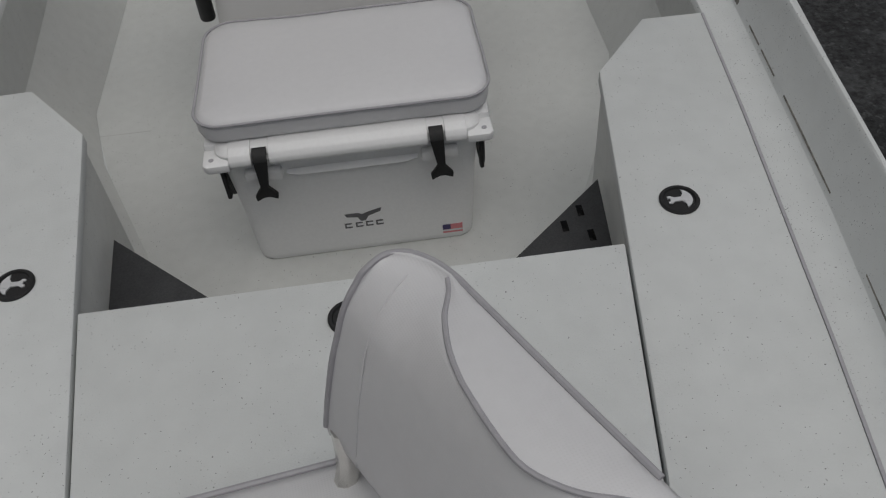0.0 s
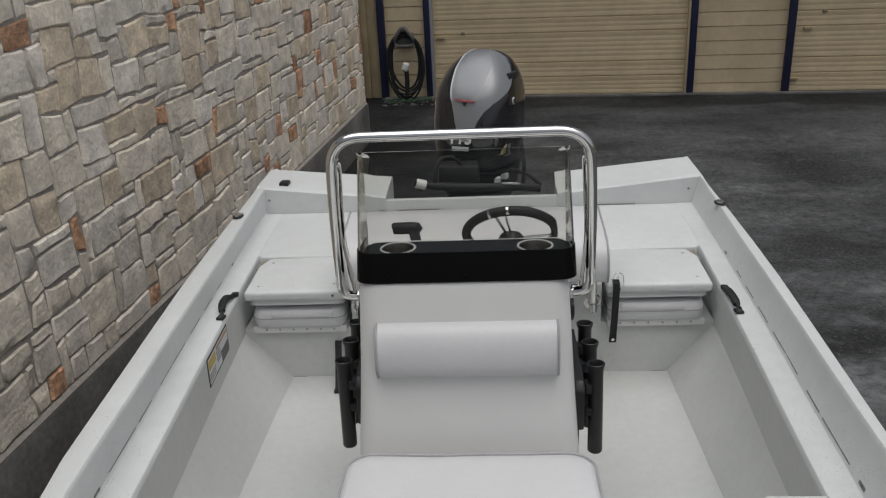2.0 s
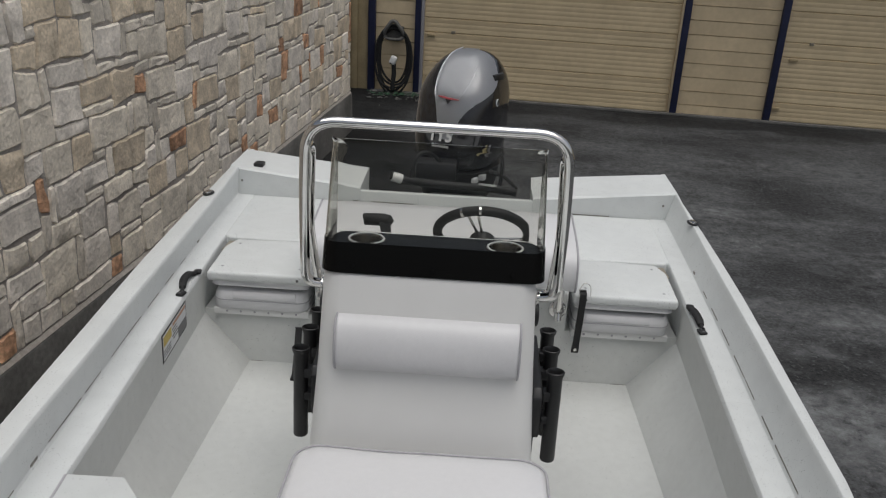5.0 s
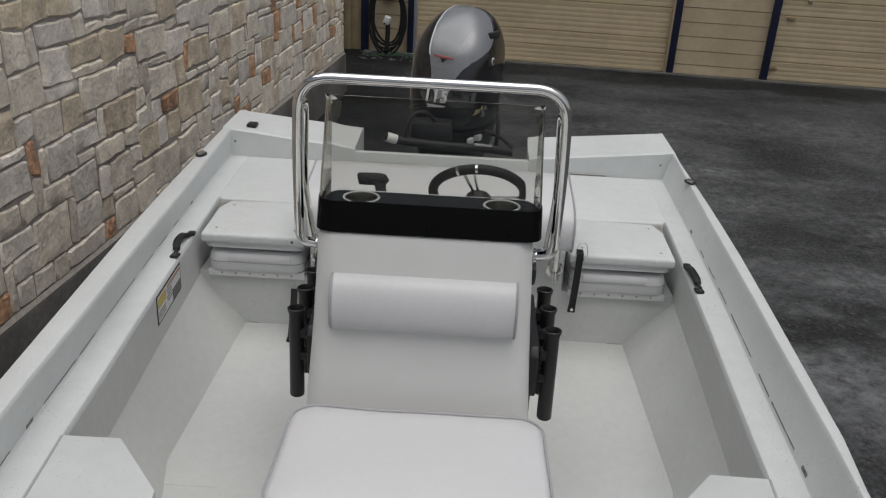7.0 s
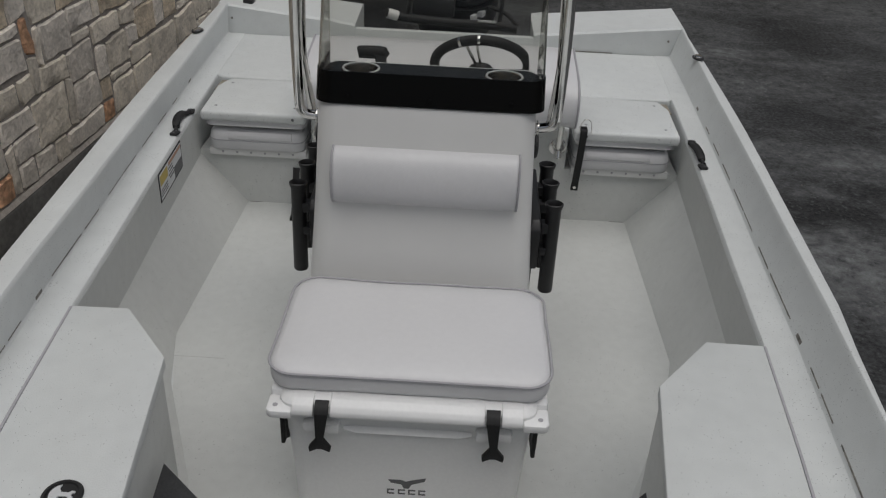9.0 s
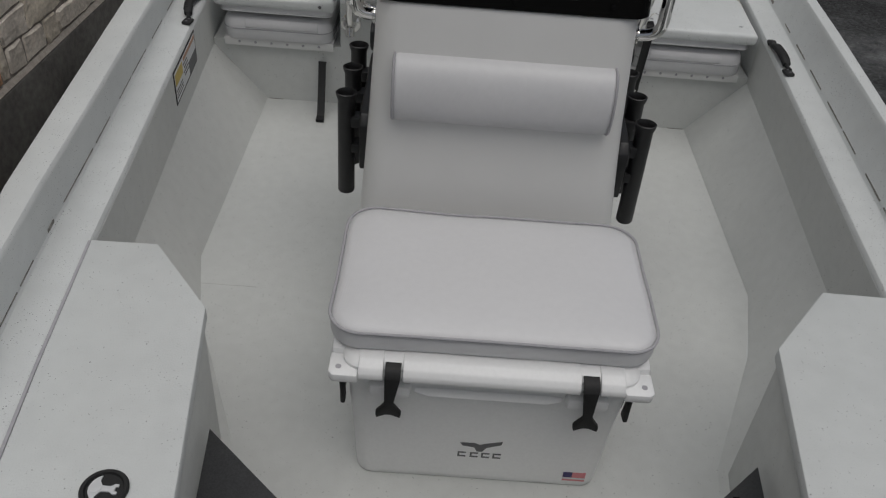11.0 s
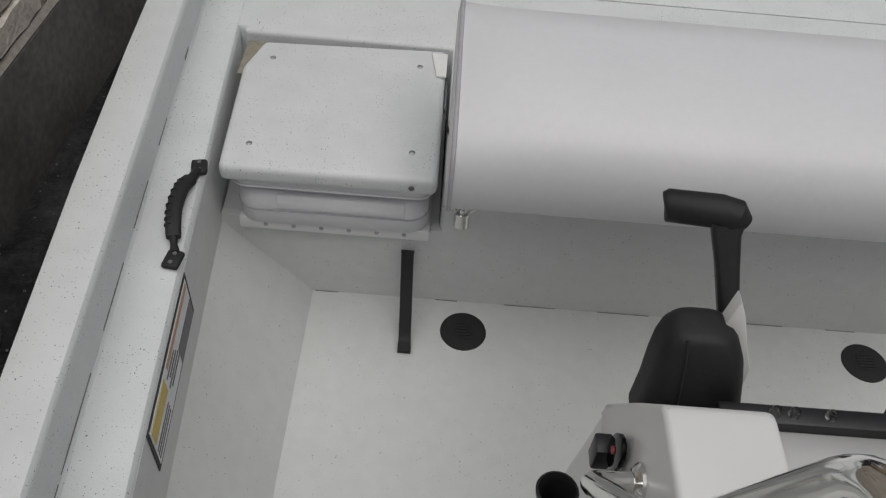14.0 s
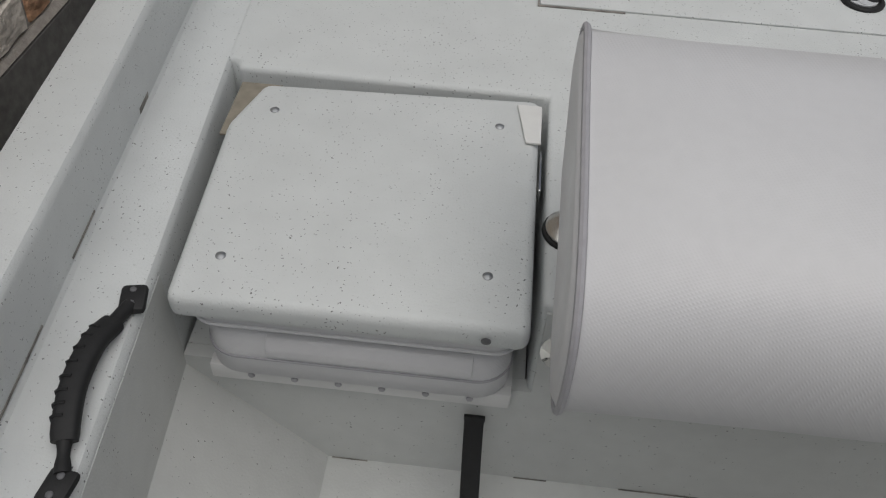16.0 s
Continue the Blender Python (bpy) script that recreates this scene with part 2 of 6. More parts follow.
WHITEP = material("white_plastic", (0.72, 0.72, 0.70), 0.4, grain=0.03)
RED = material("red_print", (0.30, 0.05, 0.055), 0.5, grain=0.05)
FLAGRED = material("flag_red", (0.62, 0.22, 0.24), 0.5, grain=0.05)
NAVY = material("flag_blue", (0.05, 0.04, 0.13), 0.5, grain=0.05)
YELLOW = material("yellow_print", (0.50, 0.38, 0.09), 0.5, grain=0.08)
GOLD = material("dull_gold_reflection", (0.26, 0.22, 0.11), 0.4, grain=0.08)
ORANGE = material("orange_print", (0.40, 0.23, 0.15), 0.5, grain=0.05)
PAPER = material("label_white", (0.62, 0.63, 0.64), 0.45, grain=0.04)
PRINT = material("print_grey", (0.11, 0.11, 0.115), 0.5, grain=0.1)
GREEN = material("green_litter", (0.03, 0.075, 0.04), 0.9, grain=0.5, grain_scale=30)
GRIT = material("grit", (0.10, 0.098, 0.093), 0.95, per_island=0.5)
STEELTUBE = material("galvanised", (0.35, 0.36, 0.37), 0.45, 0.8, grain=0.1)

# ---- frames of the boat and the yard ----
BOAT = BOATM
YARD = pose(-2.5, 0, -1.02, 0, 0, -5.7)
ROOTS = {}


def thing(name, base, label, category, group="", kind="", at=BOAT):
    """An empty at the thing's base; its parts are meshes under it."""
    ob = new(name)
    ob.empty_display_size = 0.1
    ob.matrix_world = at @ Matrix.Translation(base)
    ROOTS[ob] = Vector(base)
    return tagged(ob, label, category, group, kind)


def part(name, bm, mat, parent, label="", smooth=40):
    """Links a bmesh, drawn in the boat's or the yard's own coordinates, as one mesh under a thing or a part."""
    root = parent
    while root.parent:
        root = root.parent
    bmesh.ops.translate(bm, verts=bm.verts, vec=-ROOTS[root])
    bmesh.ops.recalc_face_normals(bm, faces=bm.faces)
    me = bpy.data.meshes.new(name)
    bm.to_mesh(me)
    bm.free()
    me.materials.append(mat)
    if smooth:
        for f in me.polygons:
            f.use_smooth = True
        me.set_sharp_from_angle(angle=radians(smooth))
    ob = new(name, me)
    ob.parent = parent
    if label:
        ob["label"] = label
    return ob


def single(name, bm, mat, label, category, group="", kind="", at=BOAT, smooth=40):
    """One mesh that is a whole thing by itself, with its origin at the middle of its base."""
    lo = Vector([min(v.co[i] for v in bm.verts) for i in range(3)])
    hi = Vector([max(v.co[i] for v in bm.verts) for i in range(3)])
    base = Vector(((lo.x + hi.x) / 2, (lo.y + hi.y) / 2, lo.z))
    bmesh.ops.translate(bm, verts=bm.verts, vec=-base)
    bmesh.ops.recalc_face_normals(bm, faces=bm.faces)
    me = bpy.data.meshes.new(name)
    bm.to_mesh(me)
    bm.free()
    me.materials.append(mat)
    if smooth:
        for f in me.polygons:
            f.use_smooth = True
        me.set_sharp_from_angle(angle=radians(smooth))
    ob = new(name, me)
    ob.matrix_world = at @ Matrix.Translation(base)
    ROOTS[ob] = base
    return tagged(ob, label, category, group, kind)


# ---- shapes ----
def mesh():
    return bmesh.new()


def box(bm, lo, hi, bevel=0.0, seg=2):
    made = bmesh.ops.create_cube(bm, size=1.0)["verts"]
    lo, hi = Vector(lo), Vector(hi)
    for v in made:
        v.co = Vector(lo[i] + (v.co[i] + 0.5) * (hi[i] - lo[i]) for i in range(3))
    if bevel:
        es = {e for v in made for e in v.link_edges}
        bmesh.ops.bevel(bm, geom=list(es), offset=bevel, segments=seg, affect="EDGES", profile=0.5)
    return bm


def prism(bm, pts, vec, bevel=0.0, seg=2):
    vs = [bm.verts.new(p) for p in pts]
    f = bm.faces.new(vs)
    r = bmesh.ops.extrude_face_region(bm, geom=[f])
    top = [g for g in r["geom"] if isinstance(g, bmesh.types.BMVert)]
    bmesh.ops.translate(bm, verts=top, vec=vec)
    if bevel:
        es = {e for v in vs + top for e in v.link_edges}
        bmesh.ops.bevel(bm, geom=list(es), offset=bevel, segments=seg, affect="EDGES", profile=0.5)
    return bm


def loft(bm, rings, cap=True, closed=True):
    rows = [[bm.verts.new(p) for p in r] for r in rings]
    n = len(rows[0])
    for a, b in zip(rows, rows[1:]):
        for i in range(n if closed else n - 1):
            j = (i + 1) % n
            bm.faces.new((a[i], a[j], b[j], b[i]))
    if cap and closed:
        bm.faces.new(rows[0][::-1])
        bm.faces.new(rows[-1])
    return bm


def tube(bm, pts, r, n=10, closed=False):
    pts = [Vector(p) for p in pts]
    m = len(pts)
    side = None
    rings = []
    for i, p in enumerate(pts):
        a = pts[(i - 1) % m] if closed or i else p
        b = pts[(i + 1) % m] if closed or i < m - 1 else p
        d = (b - a).normalized()
        if side is None:
            side = d.orthogonal().normalized()
        side = (side - d * side.dot(d)).normalized()
        up = d.cross(side)
        rad = r[i] if isinstance(r, (list, tuple)) else r
        rings.append([p + rad * (math.cos(2 * math.pi * k / n) * side + math.sin(2 * math.pi * k / n) * up) for k in range(n)])
    if closed:
        rows = [[bm.verts.new(q) for q in ring] for ring in rings]
        best = min(range(n), key=lambda s: (rings[0][s] - rings[-1][0]).length)
        for i in range(m):
            a, b = rows[i], rows[(i + 1) % m]
            o = best if i == m - 1 else 0
            for k in range(n):
                bm.faces.new((a[k], a[(k + 1) % n], b[(k + 1 + o) % n], b[(k + o) % n]))
        return bm
    return loft(bm, rings)


def curve(pts, k=6, closed=False):
    """A smooth path through the points."""
    pts = [Vector(p) for p in pts]
    m = len(pts)
    out = []
    for i in range(m if closed else m - 1):
        g = [pts[(i + o) % m] if closed else pts[min(max(i + o, 0), m - 1)] for o in (-1, 0, 1, 2)]
        for s in range(k):
            t = s / k
            out.append(0.5 * (2 * g[1] + (g[2] - g[0]) * t + (2 * g[0] - 5 * g[1] + 4 * g[2] - g[3]) * t * t
                              + (3 * g[1] - g[0] - 3 * g[2] + g[3]) * t ** 3))
    if not closed:
        out.append(pts[-1])
    return out


def bent(pts, r, k=6, closed=False):
    """A path of straight runs with rounded bends of about radius r."""
    pts = [Vector(p) for p in pts]
    m = len(pts)
    out = []
    for i, p in enumerate(pts):
        if not closed and i in (0, m - 1):
            out.append(p)
            continue
        a, b = pts[(i - 1) % m] - p, pts[(i + 1) % m] - p
        d = min(r, a.length * 0.48, b.length * 0.48)
        a, b = p + a.normalized() * d, p + b.normalized() * d
        for s in range(k + 1):
            t = s / k
            out.append((1 - t) ** 2 * a + 2 * t * (1 - t) * p + t * t * b)
    return out


def lathe(bm, prof, at, axis=(0, 0, 1), n=24, cap=True):
    """Turns (radius, height) pairs round an axis through a point."""
    axis = Vector(axis).normalized()
    s = axis.orthogonal().normalized()
    u = axis.cross(s)
    rings = [[Vector(at) + axis * h + max(r, 1e-4) * (math.cos(2 * math.pi * i / n) * s + math.sin(2 * math.pi * i / n) * u)
              for i in range(n)] for r, h in prof]
    return loft(bm, rings, cap)


def rounded(cx, cy, hx, hy, r, k=5):
    """A rounded rectangle as (x, y) pairs."""
    out = []
    for sx, sy, a0 in ((1, 1, 0), (-1, 1, 90), (-1, -1, 180), (1, -1, 270)):
        for i in range(k + 1):
            a = radians(a0 + 90 * i / k)
            out.append((cx + sx * (hx - r) + r * math.cos(a), cy + sy * (hy - r) + r * math.sin(a)))
    return out


def slab(bm, cx, cy, hx, hy, r, rows, k=5):
    """Stacks rounded rectangles: rows of (inset, height)."""
    return loft(bm, [[(x, y, z) for x, y in rounded(cx, cy, hx - i, hy - i, max(r - i, 0.004), k)] for i, z in rows])


def table(rows):
    xs, ys = [a for a, _ in rows], [b for _, b in rows]
    return lambda v: float(np.interp(v, xs, ys))


# ---- ground ----
bm = mesh()
N = 40
grid = [[None] * (N + 1) for _ in range(N + 1)]
for i in range(N + 1):
    for j in range(N + 1):
        u, v = (i / N * 2 - 1), (j / N * 2 - 1)
        x, y = 4 + 300 * u * abs(u) ** 2, 5 + 300 * v * abs(v) ** 2
        z = 0.02 * noise.noise(Vector((x * 0.6, y * 0.6, 0))) if abs(x) < 40 and abs(y) < 40 else 0.0
        grid[i][j] = bm.verts.new((x, y, z - 0.01))
for i in range(N):
    for j in range(N):
        bm.faces.new((grid[i][j], grid[i + 1][j], grid[i + 1][j + 1], grid[i][j + 1]))
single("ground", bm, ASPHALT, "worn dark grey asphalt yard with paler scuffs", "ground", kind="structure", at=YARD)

# ---- the boat's hull ----
half = table([(-1.4, 0.44), (-1.0, 0.58), (0.0, 0.77), (0.8, 0.882), (1.0, 0.907), (1.6, 0.968), (1.97, 0.996), (2.3, 1.025), (2.74, 1.059), (3.47, 1.112), (4.15, 1.15), (4.6, 1.16)])
rim = table([(-1.4, 0.60), (0.0, 0.555), (2.0, 0.535), (3.3, 0.527), (3.8, 0.540), (4.15, 0.558), (4.6, 0.574)])
floor_edge = table([(-1.4, 0.20), (0.0, 0.42), (0.875, 0.50), (1.41, 0.573), (1.93, 0.803), (2.05, 0.81), (4.6, 0.81)])
rim_out = table([(-1.4, 0.52), (0.0, 0.835), (0.9, 0.945), (1.4, 1.010), (1.6, 1.042), (1.9, 1.070), (2.25, 1.102), (2.7, 1.142), (3.05, 1.170), (3.5, 1.192), (4.0, 1.198), (4.6, 1.197)])
DECK = 0.41
boat = thing("boat", (0, 1.5, -0.16), "white speckle-painted aluminium skiff hull with flat floor and wide gunwales", "boat")


def hull_side(s):
    bm = mesh()
    rings = []
    ys = [-1.4, -1.1, -0.8, -0.4, 0, 0.4, 0.875, 1.1, 1.41, 1.6, 1.8, 2.05, 2.4, 2.8, 3.2, 3.6, 3.9, 4.15, 4.35, 4.528]
    for y in ys:
        h, r, f, o = half(y), rim(y), floor_edge(y), rim_out(y)
        b = h - 0.088
        e, c = (0.020, 0.0) if s > 0 else (-0.018, 0.003)
        sec = [(f, 0.0), (b, 0.21), (h - 0.0905, DECK - 0.016), (h - 0.089, DECK - 0.009), (h - 0.085, DECK - 0.003), (h - 0.078, DECK), (h - 0.010 + c, DECK), (h - 0.004 + c, DECK + 0.002), (h + c, DECK + 0.008),
               (h + 0.013 + e, r - 0.014), (h + 0.015 + e, r - 0.006), (h + 0.019 + e, r - 0.001), (h + 0.026 + e, r), (o - 0.014, r - 0.003), (o - 0.003, r - 0.008), (o, r - 0.018),
               (o - 0.002, r - 0.05), (o - 0.018, r - 0.055), (h - 0.03, 0.0), (f + 0.02, -0.15), (f - 0.05, -0.15), (f - 0.05, -0.01)]
        rings.append([(s * x, y, z) for x, z in sec])
    return loft(bm, rings)


for s in (-1, 1):
    part("gunwale", hull_side(s), DENSE, boat, "speckled white side with a stepped gunwale", 30)
    # painted inner lining, standing just proud of the side
    bm = mesh()
    rings = []
    for y in (0.9, 1.1, 1.41, 1.6, 1.8, 2.05, 2.4, 2.8, 3.035):
        h, f = half(y), floor_edge(y)
        b = h - 0.088
        rings.append([(s * x, y, z) for x, z in ((f - 0.004, 0.001), (b - 0.003, 0.212), (h - 0.0912, DECK - 0.018), (h - 0.084, DECK - 0.018), (b + 0.02, 0.212), (f + 0.02, -0.005))])
    part("side_lining", loft(bm, rings), PAINT, boat, "plain off-white inner side with a sloped lower band", 20)

bm = mesh()
ys = (-1.38, -0.8, 0.0, 0.875, 1.41, 1.7, 2.05, 3.06)
loft(bm, [[(-floor_edge(y) - 0.003, y, -0.0), (floor_edge(y) + 0.003, y, -0.0), (floor_edge(y) - 0.03, y, -0.15), (-floor_edge(y) + 0.03, y, -0.15)] for y in ys])
part("floor", bm, PAINT, boat, "off-white painted floor with faint joints")
bm = mesh()
box(bm, (-0.81, 3.06, -0.15), (0.81, 4.56, -0.02))
part("bottom_plate", bm, PAINT, boat)
bm = mesh()
box(bm, (-0.62, -1.44, -0.1), (0.62, -1.4, 0.58), 0.01)
part("bow_plate", bm, SPECKLED, boat)

# faint floor joint and weld marks along the aft bulkhead and the floor's edges
marks = [((-0.80, 1.935, 0.0), (-0.62, 1.9354, 0.0004))]
for y0, y1 in ((1.98, 2.12), (2.25, 2.5), (2.66, 2.86)):
    for s in (-1, 1):
        if s < 0 or y0 < 2.2:
            marks.append(((s * 0.812 - 0.001, y0, 0.001), (s * 0.812 + 0.001, y1, 0.0025)))
for x0, x1 in ((-0.80, -0.745), (-0.52, -0.47), (-0.36, -0.24), (-0.14, -0.02), (0.20, 0.30), (0.40, 0.47), (0.74, 0.80)):
    marks.append(((x0, 3.0300, 0.0), (x1, 3.0315, 0.0016)))
for lo, hi in marks:
    part("weld_mark", box(mesh(), lo, hi), WORN, boat, "dark unpainted weld gap")

# gaps along the foot of the gunwale riser
runs = ((0.55, 0.72), (0.92, 1.22), (1.29, 1.39), (1.41, 1.49), (1.59, 1.63), (1.70, 1.93), (1.96, 2.09), (2.19, 2.32), (2.335, 2.50), (2.58, 2.72), (2.80, 2.92), (3.02, 3.10), (3.30, 3.34))
for s in (-1, 1):
    for y0, y1 in runs:
        # a slot a finger's breadth above the deck, on the slope of the riser
        lean = 0.00028 if s > 0 else -0.00016
        c = 0.0 if s > 0 else 0.003
        low, high = (0.012, 0.0155) if y1 - y0 > 0.06 else (0.008, 0.018)
        bm = mesh()
        prism(bm, [(s * (half(y) + c + lean * 1000 * (k - 0.008) - 0.0008), y, DECK + k) for y, k in ((y0, low), (y1, low), (y1, high), (y0, high))], (s * 0.004, 0, 0))
        part("seam_gap", bm, WORN, boat, "dark gap along the welded seam")


# ---- fore deck, side boxes ----
def seam_in(y):
    return 0.5 + 0.148 * (y - 0.875)


def seam_out(y):
    return half(y) - 0.086


bm = mesh()
g = 0.003
ys = (-1.38, -0.6, 0.0, 0.4, 0.875)
prism(bm, [(min(seam_in(y), half(y) - 0.1) - g, y, DECK - 0.03) for y in ys] + [(-min(seam_in(y), half(y) - 0.1) + g, y, DECK - 0.03) for y in ys[::-1]], (0, 0, 0.03), 0.004)
part("deck_hatch", bm, SPECKLED, boat, "speckled white centre lid of the fore deck")
bm = mesh()
box(bm, (-0.47, 0.80, 0.0), (0.47, 0.83, DECK - 0.03))
part("deck_bulkhead", bm, PAINT, boat)
for s in (-1, 1):
    top = [(seam_in(y) + g, y) for y in (-0.2, 0.4, 0.875)] + [(0.58, 1.403), (0.733, 1.594), (0.881, 1.591)] + [(seam_out(y) - g, y) for y in (1.2, 0.6, 0.0, -0.2)]
    bm = mesh()
    prism(bm, [(s * x, y, DECK - 0.03) for x, y in top], (0, 0, 0.03), 0.005)
    lid = part("box_lid", bm, SPECKLED, boat, "speckled white side box lid with a cut corner")
    bm = mesh()
    body = [(seam_in(y) + 0.012, y) for y in (-0.2, 0.4, 0.875)] + [(0.585, 1.39), (0.728, 1.575), (0.885, 1.575)] + [(half(y) - 0.06, y) for y in (0.6, -0.2)]
    prism(bm, [(s * x, y, 0.0) for x, y in body], (0, 0, DECK - 0.033), 0.004)
    part("box_side", bm, PAINT, boat, "plain off-white side of the storage box")
    bm = mesh()
    prism(bm, [(s * x, y, DECK - 0.034) for x, y in ((0.35, -0.2), (seam_in(0.87) + 0.02, 0.86), (0.87, 1.56), (half(1.2) - 0.075, 1.2), (half(0.4) - 0.075, 0.4), (half(-0.2) - 0.075, -0.2))], (0, 0, 0.012))
    part("gutter", bm, SEAM, boat, "dark grey rubber channel under the lids")
    # grey seal in the outer joint
    bm = mesh()
    prism(bm, [(s * (seam_out(y) + 0.002), y, DECK - 0.01) for y in (0.0, 0.6, 1.2, 1.585)] + [(s * (seam_out(y) - 0.004), y, DECK - 0.01) for y in (1.585, 1.2, 0.6, 0.0)], (0, 0, 0.0115))
    part("seal", bm, PIPING, boat, "grey rubber edge seal")
    # corner bracket
    bm = mesh()
    prism(bm, [(s * 0.553, 1.248, 0.215), (s * 0.512, 0.832, 0.215), (s * 0.10, 0.832, 0.215)], (0, 0, 0.01), 0.001)
    br = part("corner_bracket", bm, CARPET, boat, "dark grey triangular corner shelf")
    if s > 0:
        for x, y in ((0.489, 1.153), (0.446, 1.111), (0.497, 1.075)):
            bm = mesh()
            box(bm, (x - 0.007, y - 0.016, 0.2252), (x + 0.007, y + 0.016, 0.2275), 0.001)
            part("slot", bm, GLOSSBLACK, br, "black slot")


def turn_latch(x, y, spin, z=DECK):
    t = thing("turn_latch", (x, y, z), "round black flush latch with a silver turn handle", "latch", "deck latches")
    bm = mesh()
    lathe(bm, ((0.0, 0.0), (0.038, 0.0), (0.0385, 0.004), (0.036, 0.007), (0.031, 0.007), (0.029, 0.003), (0.0, 0.003)), (x, y, z), n=32)
    part("bezel", bm, RUBBER, t, "thick black rubber ring")
    bm = mesh()
    out = []
    for a in range(-65, 66, 13):
        out.append((0.0265 * math.sin(radians(a)), 0.0265 * math.cos(radians(a)) - 0.002))
    out += [(0.015, 0.010), (0.0055, 0.004), (0.005, -0.010), (0.010, -0.016), (0.009, -0.022), (0.0045, -0.022), (0.004, -0.0175),
            (-0.004, -0.0175), (-0.0045, -0.022), (-0.009, -0.022), (-0.010, -0.016), (-0.005, -0.010), (-0.0055, 0.004), (-0.015, 0.010)]
    m = pose(x, y, z + 0.0032, 0, 0, spin)
    prism(bm, [m @ Vector((px, py, 0)) for px, py in out], (0, 0, 0.0025))
    lathe(bm, ((0.0, 0.0), (0.009, 0.0), (0.009, 0.001), (0.0, 0.0014)), m @ Vector((0, 0.013, 0.0025)), n=16)
    part("turn_handle", bm, SILVERP, t, "silver turn handle")


turn_latch(-0.628, 0.962, 90)
turn_latch(0.626, 0.964, -90)
turn_latch(-0.012, 0.783, 180)

# ---- aft deck with seat recesses and transom ----
Y0, YB, YT = 3.035, 3.446, 4.15
outline = [(0.526, Y0), (0.526, YB), (1.006, YB), (1.008, YB + 0.02), (half(YB) - 0.082, YB + 0.021), (half(3.8) - 0.082, 3.8), (half(YT) - 0.082, YT)]
bm = mesh()
prism(bm, [(x, y, 0.2) for x, y in outline] + [(-x, y, 0.2) for x, y in outline[::-1]], (0, 0, DECK - 0.2), 0.010, 3)
part("aft_deck", bm, DENSE, boat, "speckled white aft deck with two seat recesses")
face = [(0.83, 0.0), (0.99, 0.20), (0.99, 0.232), (0.5195, 0.232), (0.5195, DECK - 0.012)]
bm = mesh()
prism(bm, [(x, Y0 - 0.003, z) for x, z in face] + [(-x, Y0 - 0.003, z) for x, z in face[::-1]], (0, 0.02, 0))
part("bulkhead", bm, PAINT, boat, "plain off-white bulkhead below the aft deck")
for s in (-1, 1):
    bm = mesh()
    box(bm, (min(s * 0.5285, s * 0.99), Y0 + 0.018, 0.02), (max(s * 0.5285, s * 0.99), YB - 0.001, 0.2315))
    part("seat_ledge", bm, PAINT, boat, "off-white ledge under the folding seat")

bm = mesh()
box(bm, (-0.546, 3.702, DECK), (0.60, 4.10, DECK + 0.004), 0.0015)
hatch = part("aft_hatch", bm, DENSE, boat, "speckled white hatch lid in the aft deck")
for lo, hi in (((-0.550, 3.698, DECK), (-0.547, 4.105, DECK + 0.003)), ((0.601, 3.698, DECK), (0.605, 4.105, DECK + 0.003)), ((-0.550, 3.698, DECK), (-0.40, 3.7015, DECK + 0.002))):
    part("hatch_gap", box(mesh(), lo, hi), WORN, hatch)
turn_latch(0.022, 3.805, 180, DECK + 0.004)

# transom: two raised wedges either side of the motor cut-out
for s in (-1, 1):
    bm = mesh()
    xin, xo = 0.49, 1.192
    rows = []
    for y, k, dip in ((4.15, 0.03, 0.010), (4.163, 0.04, 0.0), (4.25, 0.27, 0.0), (4.35, 0.55, 0.0), (4.45, 0.82, 0.0), (4.5, 0.94, 0.0), (4.535, 0.96, 0.012)):
        zi, zo, zf = 0.487 + 0.026 * k, 0.562 + 0.012 * k, 0.490 + 0.087 * k
        rows.append([(s * xin, y, -0.15), (s * xo, y, -0.15), (s * xo, y, zo - dip), (s * (xin + (xo - xin) * k), y, zf - dip), (s * xin, y, zi - dip)])
    loft(bm, rows)
    part("transom_corner", bm, SPECKLED, boat, "speckled white transom cap with a folded ridge", 1)
bm = mesh()
box(bm, (-0.492, 4.15, -0.15), (0.492, 4.19, 0.468), 0.008)
part("transom_lip", bm, SPECKLED, boat, "white lip below the motor cut-out")
bm = mesh()
box(bm, (-0.49, 4.50, -0.15), (0.49, 4.535, 0.28), 0.006)
box(bm, (-0.49, 4.19, -0.15), (0.49, 4.50, 0.12))
part("motor_well", bm, PAINT, boat)
for x0, x1 in ((-0.53, -0.50), (-0.43, -0.2), (0.12, 0.3), (0.62, 0.85)):
    part("seam_gap", box(mesh(), (x0, 4.143, DECK + 0.0005), (x1, 4.149, DECK + 0.004)), WORN, boat, "dark gap at the foot of the transom")
for s in (-1, 1):
    part("drain_hole", lathe(mesh(), ((0, 0), (0.006, 0), (0.006, 0.002), (0, 0.002)), (s * 1.128, 4.147, 0.488), (0, -1, 0), 10), WORN, boat)


